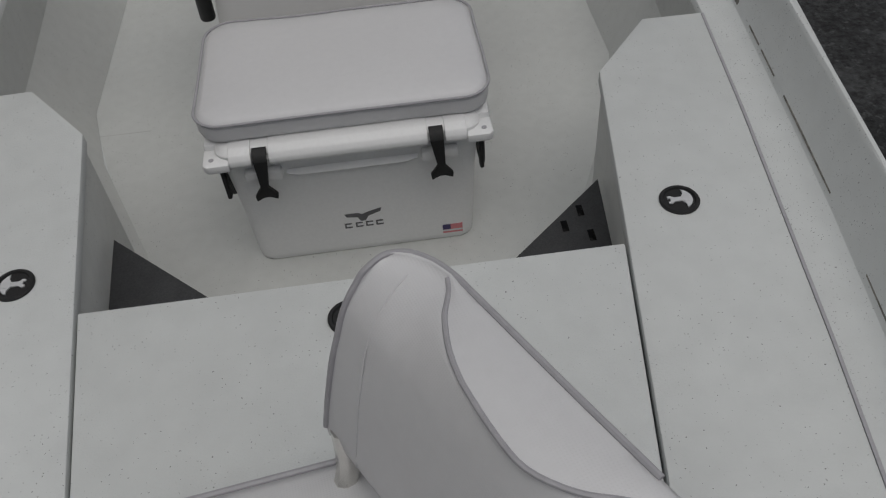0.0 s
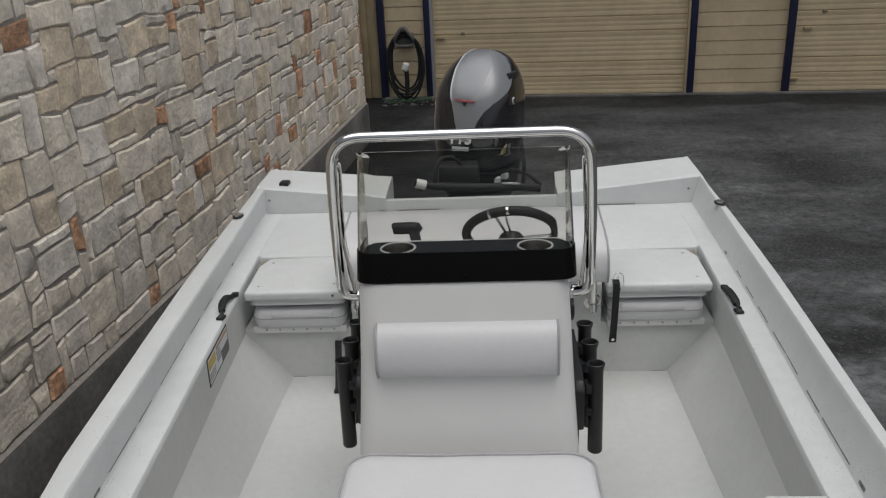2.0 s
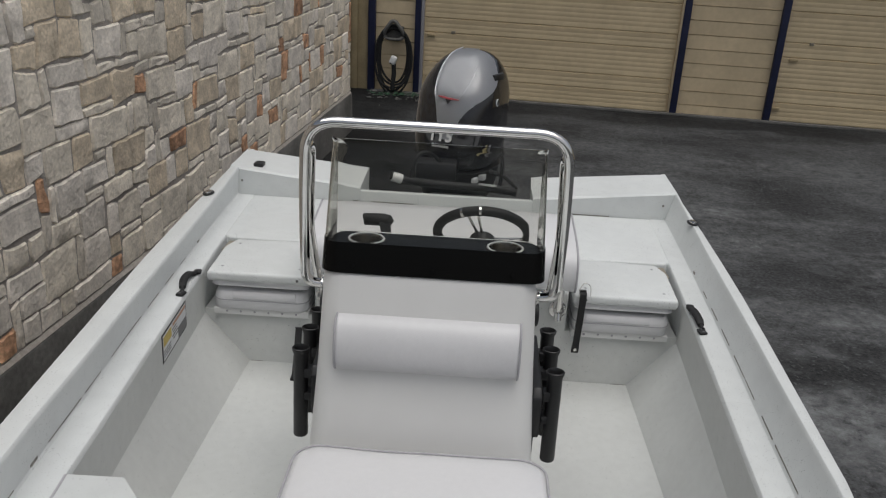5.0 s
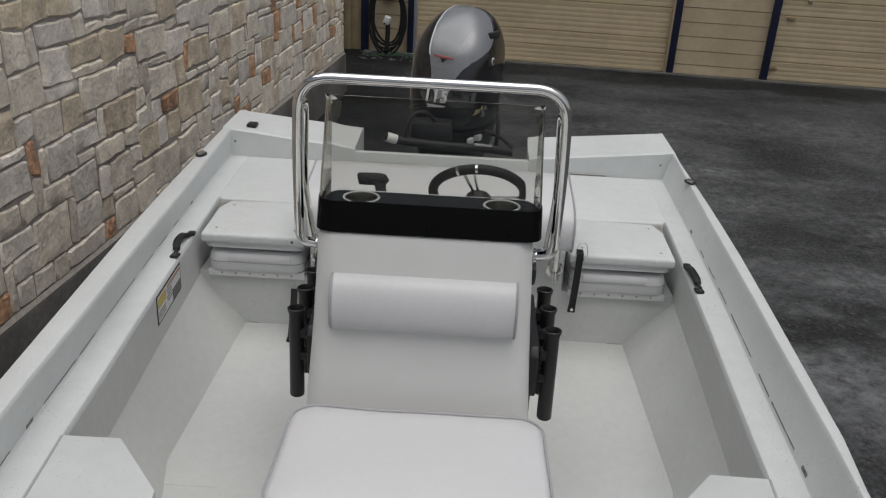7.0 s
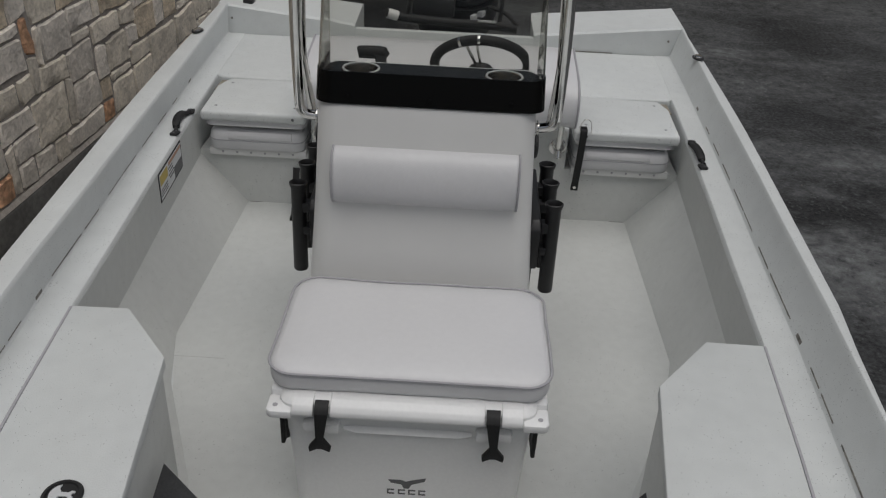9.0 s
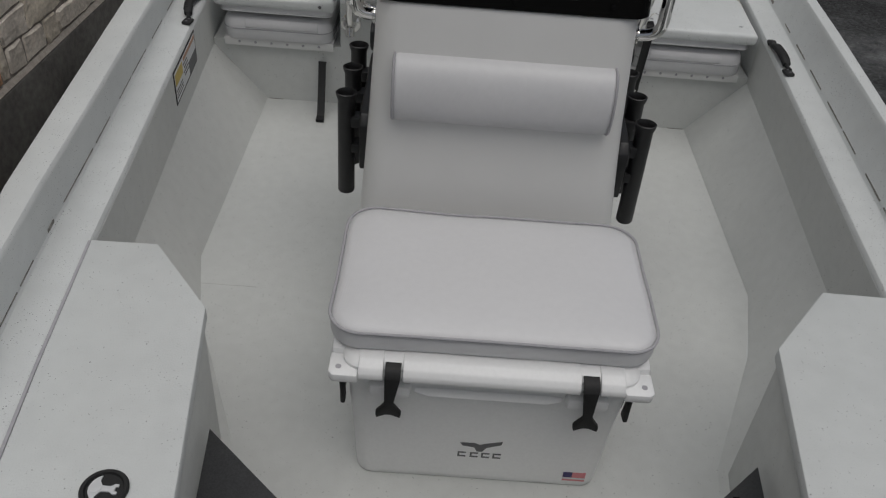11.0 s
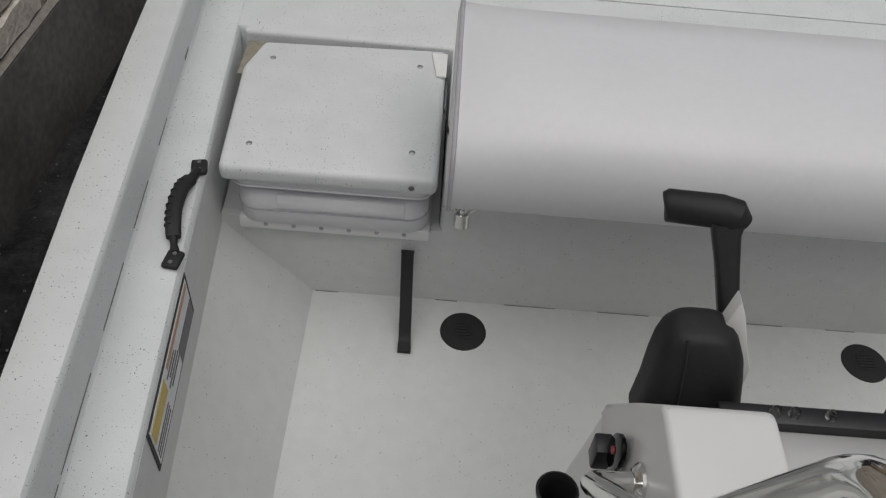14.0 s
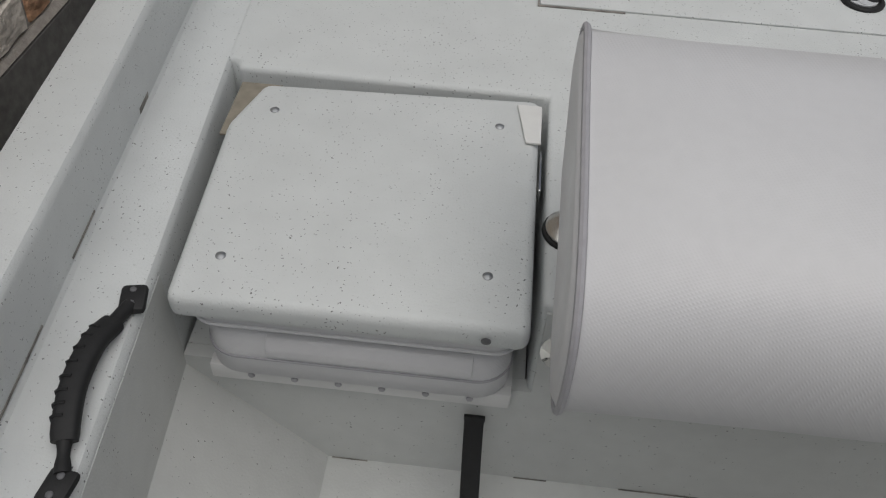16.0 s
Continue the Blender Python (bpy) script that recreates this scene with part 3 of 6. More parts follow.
# ---- cooler and its cushion ----
def cooler():
    t = thing("cooler", (0, 1.53, 0.0), "white hard cooler with black rubber latches standing on the floor", "cooler")
    bm = mesh()
    rows = []
    for z, hx, yf, yb, r in ((0.0, 0.262, 1.340, 1.70, 0.03), (0.006, 0.270, 1.3365, 1.71, 0.035), (0.02, 0.273, 1.336, 1.715, 0.04), (0.15, 0.280, 1.337, 1.725, 0.04),
                             (0.29, 0.291, 1.332, 1.735, 0.04), (0.31, 0.298, 1.326, 1.74, 0.04), (0.345, 0.300, 1.324, 1.742, 0.04)):
        rows.append([(x, y, z) for x, y in rounded(0, (yf + yb) / 2, hx, (yb - yf) / 2, r)])
    loft(bm, rows)
    body = part("body", bm, COOLER, t)
    bm = mesh()
    slab(bm, 0, 1.525, 0.296, 0.222, 0.04, ((0.008, 0.347), (0.0, 0.353), (0.0, 0.372), (0.01, 0.382), (0.035, 0.386)))
    lid = part("lid", bm, COOLER, t)
    for s in (-1, 1):
        bm = mesh()
        prism(bm, [(s * 0.262, 1.286, 0.343), (s * 0.312, 1.286, 0.343), (s * 0.322, 1.296, 0.343), (s * 0.322, 1.350, 0.343), (s * 0.262, 1.350, 0.343)], (0, 0, 0.022), 0.006)
        box(bm, (s * 0.30 - 0.022, 1.345, 0.345), (s * 0.30 + 0.022, 1.71, 0.379), 0.012)
        part("corner_tab", bm, COOLER, lid, "white corner tab with a bolt hole")
        bm = mesh()
        lathe(bm, ((0, 0), (0.006, 0), (0.006, 0.0008), (0, 0.0008)), (s * 0.302, 1.309, 0.3655), n=12)
        part("bolt_hole", bm, PIPING, lid)
    bm = mesh()
    # front roll, notched where the latches hook over it
    for x0, x1, low in ((-0.262, -0.213, 0), (-0.215, -0.173, 1), (-0.175, 0.175, 0), (0.173, 0.215, 1), (0.213, 0.262, 0)):
        bm = mesh()
        prism(bm, [(x0, y + 0.009 * low, z - 0.007 * low * (z > 0.36)) for y, z in ((1.306, 0.346), (1.291, 0.350), (1.286, 0.358), (1.288, 0.368), (1.297, 0.379), (1.315, 0.387), (1.35, 0.389), (1.36, 0.347))], (x1 - x0, 0, 0), 0.003)
        part("lid_roll", bm, COOLER, lid)
    for s in (-1, 1):
        x = s * 0.200
        bm = mesh()
        box(bm, (x - 0.043, 1.305, 0.285), (x + 0.043, 1.34, 0.318), 0.010)
        part("keeper", bm, COOLER, body)
        bm = mesh()
        loft(bm, [[(x + s * -0.006 + u * 0.0155, y, z) for u, y, z in ((-1, y0, z0), (1, y0, z0), (1, y0 + 0.006, z0 - 0.006), (-1, y0 + 0.006, z0 - 0.006))] for y0, z0 in ((1.310, 0.386), (1.298, 0.385), (1.287, 0.378), (1.281, 0.366))])
        prism(bm, [(x + s * -0.006 - 0.0155, 1.281, 0.367), (x + s * -0.006 + 0.0155, 1.281, 0.367), (x + 0.009, 1.284, 0.288), (x + 0.026, 1.284, 0.264), (x + 0.024, 1.284, 0.252),
                   (x + 0.006, 1.284, 0.260), (x - 0.006, 1.284, 0.260), (x - 0.024, 1.284, 0.250), (x - 0.026, 1.284, 0.264), (x - 0.009, 1.284, 0.288)], (0, 0.012, 0), 0.002)
        part("latch", bm, RUBBER, t, "black rubber T-shaped latch")
        bm = mesh()
        prism(bm, [(s * 0.298, 1.362, 0.31), (s * 0.298, 1.372, 0.31), (s * 0.296, 1.385, 0.20), (s * 0.296, 1.355, 0.205)], (s * 0.010, 0, 0), 0.003)
        part("handle_strap", bm, RUBBER, t, "black carrying strap")
        bm = mesh()
        tube(bm, curve([(s * 0.302, 1.43, 0.275), (s * 0.312, 1.44, 0.25), (s * 0.316, 1.46, 0.14), (s * 0.316, 1.50, 0.115), (s * 0.316, 1.56, 0.115), (s * 0.316, 1.60, 0.14), (s * 0.312, 1.62, 0.25), (s * 0.302, 1.63, 0.275)], 4), 0.006, 8)
        part("side_handle", bm, RUBBER, t, "black side carrying handle")
    bm = mesh()
    loft(bm, [[(-0.15, 1.332, 0.298), (-0.15, 1.323, 0.292), (-0.15, 1.332, 0.279)], [(-0.12, 1.33, 0.300), (-0.12, 1.316, 0.289), (-0.12, 1.33, 0.279)],
              [(0.12, 1.33, 0.300), (0.12, 1.316, 0.289), (0.12, 1.33, 0.279)], [(0.15, 1.332, 0.298), (0.15, 1.323, 0.292), (0.15, 1.332, 0.279)]])
    part("front_ledge", bm, COOLER, body)

    def front(x, z, d=0.0008):
        return (x, 1.336 + 0.0077 * (z - 0.02) - d, z)

    def flat(pts):
        vs = [front(*p) for p in pts]
        prism(b2, vs, (0, 0.003, 0))

    # maker's mark as plain shapes: a tail fin over four dark dashes
    b2 = mesh()
    flat([(-0.044, 0.127), (-0.012, 0.127), (0.0, 0.122), (0.012, 0.127), (0.048, 0.137), (0.045, 0.126), (0.014, 0.114), (0.006, 0.100), (-0.006, 0.100), (-0.012, 0.113), (-0.038, 0.117)])
    for cx in (-0.038, -0.011, 0.014, 0.039):
        flat([(cx - 0.009, 0.096), (cx + 0.009, 0.096), (cx + 0.009, 0.092), (cx - 0.009, 0.092)])
        flat([(cx - 0.009, 0.084), (cx + 0.009, 0.084), (cx + 0.009, 0.080), (cx - 0.009, 0.080)])
        flat([(cx - 0.009, 0.092), (cx - 0.005, 0.092), (cx - 0.005, 0.084), (cx - 0.009, 0.084)])
    part("maker_mark", b2, PRINT, body, "dark grey tail-shaped maker's mark")
    for k in range(5):
        b2 = mesh()
        z0 = 0.021 + k * 0.0058
        flat([(0.193, z0), (0.243, z0), (0.243, z0 + 0.0056), (0.193, z0 + 0.0056)])
        part("flag_stripe", b2, FLAGRED if k % 2 == 0 else PAPER if k != 3 else FLAGRED, body)
    b2 = mesh()
    vs = [front(x, z, 0.0016) for x, z in ((0.193, 0.034), (0.213, 0.034), (0.213, 0.050), (0.193, 0.050))]
    prism(b2, vs, (0, 0.003, 0))
    part("flag_corner", b2, NAVY, body, "dark blue corner of a small flag sticker")


cooler()


def cushion(name, label, cx, cy, hx, hy, r, z0, z1, crown=0.012):
    t = thing(name, (cx, cy, z0), label, "cushion")
    h = z1 - z0

    def outline(inset, z, out=0.0):
        """A round-cornered line at one height, a little uneven like stuffed vinyl."""
        k, line = 7, []
        pts = rounded(cx, cy, hx - inset + out, hy - inset + out, max(0.012, r - inset + out), k)
        for i, p in enumerate(pts):
            line.append(Vector((p[0], p[1], z)))
            if i % (k + 1) == k:
                q = pts[(i + 1) % len(pts)]
                line += [Vector((p[0] + (q[0] - p[0]) * j / 10, p[1] + (q[1] - p[1]) * j / 10, z)) for j in range(1, 10)]
        up = min(1.0, (z - z0) / h)
        return [v + Vector((0.0030 * noise.noise(v * 7), 0.0036 * noise.noise(v * 7 + Vector((5, 0, 0))), 0.0042 * up * noise.noise(Vector((v.x * 6, v.y * 6, 9))))) for v in line]

    bm = mesh()
    loft(bm, [outline(d, z) for d, z in ((0.012, z0), (0.003, z0 + 0.006), (0.0, z0 + h * 0.3), (0.0, z0 + h * 0.7), (0.004, z1 - 0.004), (0.02, z1 + crown * 0.25), (0.06, z1 + crown * 0.65), (0.11, z1 + crown * 0.95), (0.16, z1 + crown), (min(hx, hy) * 0.9, z1 + crown))])
    part("padding", bm, VINYL, t, smooth=60)
    part("piping", tube(mesh(), outline(0.0, z1 - 0.004, 0.001), 0.0034, 8, True), PIPING, t, "grey corded edge")
    return t


cushion("seat_cushion", "white vinyl seat cushion with grey piping, lying on the cooler", -0.001, 1.540, 0.327, 0.206, 0.065, 0.386, 0.440)


# ---- console ----
def console():
    t = thing("console", (0, 2.1, 0.0), "white moulded centre console with a black dash and steel rail", "console")
    # body: sloping front, short top, panel falling away towards the helm
    prof = [(1.735, 0.0, "f"), (1.778, 0.25, "f"), (1.816, 0.40, "f"), (1.848, 0.52, "f"), (1.868, 0.62, "f"), (1.887, 0.866, "f"), (1.892, 0.876, "t"), (1.905, 0.880, "t"), (2.075, 0.880, "t"), (2.10, 0.872, "t"),
            (2.385, 0.622, "t"), (2.398, 0.608, "t"), (2.404, 0.592, "b"), (2.417, 0.48, "b"), (2.44, 0.30, "b"), (2.455, 0.0, "b")]

    def across(d, side):
        """The profile near one side, set back by the rounding of its corners."""
        big, small = 0.055, 0.022
        fr = big - math.sqrt(max(0, big * big - max(0, big - d) ** 2))
        sm = small - math.sqrt(max(0, small * small - max(0, small - d) ** 2))
        out = []
        for y, z, kind in prof:
            x = side * (0.330 - 0.05 * z - d) - 0.008
            out.append((x, y + fr * (kind == "f") + fr * (kind == "t" and y < 1.91) - sm * (kind == "b"), z - sm * (kind == "t")))
        return out

    steps = (0.0, 0.003, 0.009, 0.02, 0.036, 0.055)
    bm = mesh()
    loft(bm, [across(d, -1) for d in steps] + [across(d, 1) for d in steps[::-1]])
    body = part("body", bm, GELCOAT, t, "white gelcoat console body")
    bm = mesh()
    slab(bm, 0, 2.09, 0.345, 0.36, 0.04, ((0.0, 0.0), (0.0, 0.012), (0.01, 0.018)))
    part("skirt", bm, GELCOAT, body)
    # bolster on the front
    pts = []
    for a in range(0, 181, 15):
        c, s_ = math.cos(radians(a)), math.sin(radians(a))
        pts.append((0.078 * c, 0.054 * s_ ** 0.75 if s_ > 0 else 0))
    n1, n2 = Vector((0, 0.10, 0.995)).normalized(), Vector((0, -0.995, 0.10)).normalized()
    mid = Vector((0.002, 1.877, 0.690))
    bm = mesh()
    rings = []
    for x, k in ((-0.249, 0.88), (-0.246, 0.97), (-0.236, 1.0), (0.236, 1.0), (0.246, 0.97), (0.249, 0.88)):
        rings.append([mid + Vector((x - 0.004, 0, 0)) + n1 * (u * k) + n2 * (v * k) for u, v in pts])
    loft(bm, rings)
    bol = part("bolster", bm, VINYL, t, "white vinyl bolster cushion", 60)
    for x in (-0.250, 0.241):
        bm = mesh()
        tube(bm, [mid + Vector((x, 0, 0)) + n1 * u * 0.98 + n2 * (v * 0.98 + 0.002) for u, v in pts], 0.0032, 8)
        part("piping", bm, PIPING, bol, "grey corded edge")
    # black dash tray with two cup wells sunk through it
    cups = ((-0.189, 2.000), (0.191, 1.994))
    bm = mesh()
    low = rounded(0, 1.985, 0.287, 0.078, 0.045, 6)
    loops = [low] + [[(cx + 0.0445 * math.cos(2 * math.pi * i / 28), cy + 0.0445 * math.sin(2 * math.pi * i / 28)) for i in range(28)] for cx, cy in cups]
    es = []
    for lp in loops:
        vs = [bm.verts.new((x, y, 0.938)) for x, y in lp]
        es += [bm.edges.new((vs[i], vs[(i + 1) % len(vs)])) for i in range(len(vs))]
    bmesh.ops.triangle_fill(bm, use_beauty=True, use_dissolve=False, edges=es)
    tops = list(bm.faces)
    rv = bmesh.ops.extrude_face_region(bm, geom=tops)
    bmesh.ops.translate(bm, verts=[g for g in rv["geom"] if isinstance(g, bmesh.types.BMVert)], vec=(0, 0, -0.008))
    dash = part("dash", bm, GLOSSBLACK, t, "gloss black dash panel")
    bm = mesh()
    slab(bm, 0, 1.985, 0.283, 0.074, 0.04, ((0.0, 0.879), (0.0, 0.885)))
    part("dash_floor", bm, BLACK, dash)
    for cx, cy in cups:
        bm = mesh()
        lathe(bm, ((0.0435, 0.0), (0.045, 0.004), (0.049, 0.0045), (0.052, 0.002), (0.052, 0.0), (0.0455, -0.002), (0.0425, -0.057), (0.0, -0.057), (0.0, -0.054), (0.016, -0.0545), (0.028, -0.052), (0.036, -0.046), (0.0395, -0.030), (0.0415, -0.012), (0.0435, 0.0)), (cx, cy, 0.938), n=36, cap=False)
        cup = part("cup_holder", bm, CUP, dash, "bright steel cup holder")
        bm = mesh()
        lathe(bm, ((0.0445, 0.0035), (0.0452, 0.0052), (0.0496, 0.0052), (0.0504, 0.003), (0.0504, 0.0005)), (cx, cy, 0.938), n=40, cap=False)
        part("rim", bm, SILVERP, cup, "pale satin rim")
    for x, z in ((-0.21, 0.902), (0.0, 0.900), (0.21, 0.902)):
        bm = mesh()
        lathe(bm, ((0, 0), (0.007, 0), (0.0065, 0.0025), (0.004, 0.0035), (0, 0.0035)), (x, 1.8895, z), (0, -1, 0.2), 18)
        part("screw_cap", bm, GLOSSBLACK, dash)

    # windscreen: black band at its foot, clear above, wrapped back at the sides
    wing = table([(0.88, 0.198), (0.927, 0.192), (1.004, 0.156), (1.10, 0.122), (1.14, 0.106), (1.166, 0.090), (1.187, 0.074), (1.202, 0.058), (1.212, 0.044), (1.219, 0.030), (1.223, 0.018), (1.225, 0.006)])

    def sheet(z0, z1, thick, lift=0.0):
        b = mesh()

        def line(z, off):
            k = (z - 0.885) / 0.33
            y = 1.890 + 0.065 * k - off
            hx = 0.297 - 0.014 * k + off
            back = wing(z)
            r = min(0.045, back * 0.9)
            p = [(-hx, y + back, z), (-hx, y + r + (back - r) * 0.3, z)]
            for a in range(0, 91, 15):
                p.append((-hx + r * (1 - math.cos(radians(a))), y + r * (1 - math.sin(radians(a))), z))
            return p + [(-x, yy, zz) for x, yy, zz in p[::-1]]

        zs = [z0 + (z1 - z0) * math.sin(math.pi * i / 44) for i in range(23)]
        return loft(b, [line(z, lift) + line(z, lift - thick)[::-1] for z in zs])

    part("windscreen", sheet(0.959, 1.224, 0.0045), ACRYLIC, t, "clear acrylic windscreen").visible_shadow = False
    part("windscreen_band", sheet(0.880, 0.960, 0.006, 0.002), GLOSSBLACK, t, "gloss black foot of the windscreen")
    # steel rail
    bm = mesh()
    hoop = [(-0.280, 1.958, 0.815), (-0.347, 1.946, 0.826), (-0.347, 1.928, 1.06), (-0.338, 1.905, 1.276)]
    hoop = hoop + [(-x - 0.01, y, z) for x, y, z in hoop[::-1]]
    tube(bm, bent(hoop, 0.085, 8), 0.0135, 14)
    rail = part("grab_rail", bm, CHROME, t, "polished steel grab rail")
    for s in (-1, 1):
        bm = mesh()
        tube(bm, bent([(s * 0.306, 2.240, 0.706), (s * 0.364, 2.232, 0.718), (s * 0.361, 2.080, 0.945), (s * 0.341, 2.002, 1.200), (s * 0.341, 1.912, 1.205)], 0.050, 7), 0.0125, 12)
        if s > 0:
            bmesh.ops.translate(bm, verts=bm.verts, vec=(-0.013, 0, 0))
        part("brace", bm, CHROME, rail, "polished steel side brace")
        bm = mesh()
        lathe(bm, ((0.0, 0), (0.021, 0), (0.021, 0.003), (0.015, 0.007), (0.0, 0.008)), (s * 0.299, 1.956, 0.817), (s, 0, 0), 20)
        if s > 0:
            bmesh.ops.translate(bm, verts=bm.verts, vec=(-0.014, 0, 0))
        part("rail_foot", bm, CHROME, rail, "round steel foot")
        bm = mesh()
        lathe(bm, ((0.0, 0), (0.022, 0), (0.022, 0.004), (0.016, 0.010), (0.0, 0.012)), (s * 0.303, 2.240, 0.706), (s, 0, 0), 18)
        if s > 0:
            bmesh.ops.translate(bm, verts=bm.verts, vec=(-0.014, 0, 0))
        part("rail_foot", bm, CHROME, rail)
        # oval grille on the side
        bm = mesh()
        ring = [Vector((s * 0.302, 2.045 - 0.062 * math.cos(radians(a)) + 0.012 * math.sin(radians(a)), 0.732 + 0.022 * math.cos(radians(a)) + 0.036 * math.sin(radians(a)))) for a in range(0, 360, 15)]
        prism(bm, ring, (s * 0.012, 0, 0), 0.002)
        if s > 0:
            bmesh.ops.translate(bm, verts=bm.verts, vec=(-0.014, 0, 0))
        gr = part("speaker", bm, BLACK, body, "small black oval grille")
        for k in range(-3, 4):
            bm = mesh()
            box(bm, (s * 0.3145 - 0.0012, 2.045 - k * 0.012 - 0.004, 0.732 + k * 0.0045 - 0.002), (s * 0.3145 + 0.0012, 2.045 - k * 0.012 + 0.004, 0.732 + k * 0.0045 + 0.002))
            if s > 0:
                bmesh.ops.translate(bm, verts=bm.verts, vec=(-0.014, 0, 0))
            part("slat", bm, RUBBER, gr)
        # rod holders
        dx, dy = (0.372, 0.0) if s < 0 else (0.359, -0.046)
        bm = mesh()
        prism(bm, [(s * 0.302 - 0.006, y + dy, z) for y, z in ((1.965, 0.40), (1.955, 0.53), (1.975, 0.555), (2.26, 0.585), (2.285, 0.56), (2.275, 0.42), (2.25, 0.40))], (s * 0.028, 0, 0), 0.005)
        rack = part("rod_rack", bm, BLACK, t, "black plastic rod rack")
        for y in (2.02 + dy, 2.15 + dy, 2.27 + dy):
            part("clip", box(mesh(), (s * 0.345 - 0.018, y - 0.035, 0.505), (s * 0.345 + 0.018, y + 0.005, 0.535), 0.004), BLACK, rack)
            part("clip", box(mesh(), (s * 0.345 - 0.018, y - 0.038, 0.435), (s * 0.345 + 0.018, y + 0.002, 0.460), 0.004), BLACK, rack)
        bm = mesh()
        prism(bm, [(s * 0.306 - 0.006, y + dy, z) for y, z in ((2.02, 0.25), (2.02, 0.40), (2.08, 0.40), (2.075, 0.25))], (s * 0.016, 0, 0), 0.004)
        part("lower_plate", bm, BLACK, rack)
        for y in (2.005, 2.146, 2.280):
            bm = mesh()
            lathe(bm, ((0.0, 0.004), (0.019, 0.0), (0.0215, 0.004), (0.0215, 0.262), (0.0255, 0.272), (0.0265, 0.280), (0.0235, 0.282), (0.019, 0.272), (0.019, 0.05), (0.0, 0.05)),
                  (s * dx, y + dy - 0.012, 0.314), (0, 0.045, 1), 20)
            part("rod_holder", bm, BLACK, rack, "black plastic rod tube")
    # wheel at the helm
    hub = Vector((0.136, 2.395, 0.845))
    ax = Vector((0, 0.731, 0.682)).normalized()
    sx = Vector((1, 0, 0))
    sy = Vector((0, -0.682, 0.731))
    wheel = part("steering_wheel", tube(mesh(), [hub + 0.145 * (math.cos(a) * sx + math.sin(a) * sy) for a in [2 * math.pi * i / 40 for i in range(40)]], 0.0155, 12, True), RUBBER, t, "padded black steering wheel")
    for a in (106, 226, 346):
        bm = mesh()
        for o in (-7, 7):
            d0 = math.cos(radians(a + o * 2.0)) * sx + math.sin(radians(a + o * 2.0)) * sy
            d1 = math.cos(radians(a + o)) * sx + math.sin(radians(a + o)) * sy
            tube(bm, [hub + d0 * 0.03 - ax * 0.016, hub + d1 * 0.14], 0.0045, 8)
        part("spoke", bm, CHROME, wheel, "polished spoke")
    for a in (95, 117):
        bm = mesh()
        d = math.cos(radians(a)) * sx + math.sin(radians(a)) * sy
        tg = -math.sin(radians(a)) * sx + math.cos(radians(a)) * sy
        tube(bm, [hub + d * 0.145 - tg * 0.004, hub + d * 0.145 + tg * 0.004], 0.0163, 12)
        part("band", bm, CHROME, wheel)
    bm = mesh()
    lathe(bm, ((0, -0.20), (0.054, -0.20), (0.051, -0.085), (0.046, -0.076), (0.040, -0.074), (0.042, -0.066), (0.042, -0.020), (0.036, -0.010), (0, -0.007)), hub, ax, 24)
    part("hub", bm, BLACK, wheel)
    # throttle
    shape = ((0.57, -0.196, 0.068), (0.63, -0.200, 0.064), (0.683, -0.209, 0.058), (0.714, -0.214, 0.053), (0.737, -0.218, 0.046), (0.750, -0.220, 0.038), (0.757, -0.221, 0.027), (0.760, -0.222, 0.012))
    bm = mesh()
    loft(bm, [[(x, y, z) for x, y in rounded(x0, 2.422, w, 0.034 if w > 0.05 else 0.034 * (w / 0.05) ** 0.5, min(0.022, w * 0.6))] for z, x0, w in shape])
    th = part("throttle_box", bm, RUBBER, t, "black throttle housing", 50)
    bm = mesh()
    tube(bm, [(x0 - 0.022, 2.4215 - (0.034 if w > 0.05 else 0.034 * (w / 0.05) ** 0.5), z) for z, x0, w in shape[:-1]], 0.0016, 6)
    part("housing_seam", bm, BLACK, th)
    bm = mesh()
    loft(bm, [[(x, y, z) for x, y in rounded(x0, y0, hw, 0.013, 0.007)] for x0, y0, z, hw in ((-0.152, 2.43, 0.62, 0.011), (-0.162, 2.465, 0.69, 0.0125), (-0.181, 2.510, 0.77, 0.0155), (-0.191, 2.530, 0.808, 0.0185), (-0.192, 2.535, 0.821, 0.021))])
    lev = part("throttle_lever", bm, BLACK, t, "black throttle lever")
    bm = mesh()
    tube(bm, [(-0.266, 2.552, 0.820), (-0.263, 2.552, 0.821), (-0.20, 2.545, 0.824), (-0.182, 2.540, 0.823), (-0.170, 2.536, 0.815)], [0.017, 0.0205, 0.0215, 0.0215, 0.013], 14)
    part("grip", bm, RUBBER, lev, "black rubber T grip")
    bm = mesh()
    prism(bm, [(x, 2.425, z) for x, z in ((-0.17, 0.60), (-0.128, 0.602), (-0.134, 0.668), (-0.147, 0.70), (-0.161, 0.736), (-0.176, 0.775), (-0.189, 0.80), (-0.195, 0.74))], (0, 0.02, 0), 0.002)
    part("side_plate", bm, WHITEP, lev, "bright side plate")
    # raised pod in front of the throttle
    bm = mesh()
    prism(bm, [(-0.2988, y, z) for y, z in ((2.10, 0.66), (2.10, 0.802), (2.272, 0.799), (2.284, 0.795), (2.338, 0.710), (2.400, 0.605), (2.36, 0.56))], (0.118, 0, 0), 0.007, 3)
    for v in bm.verts:
        v.co.x -= 0.05 * (0.80 - v.co.z) if v.co.x < -0.25 else 0
    part("throttle_pod", bm, GELCOAT, body, "white moulded pod in front of the throttle")
    # ignition switch and the strip of switches
    bm = mesh()
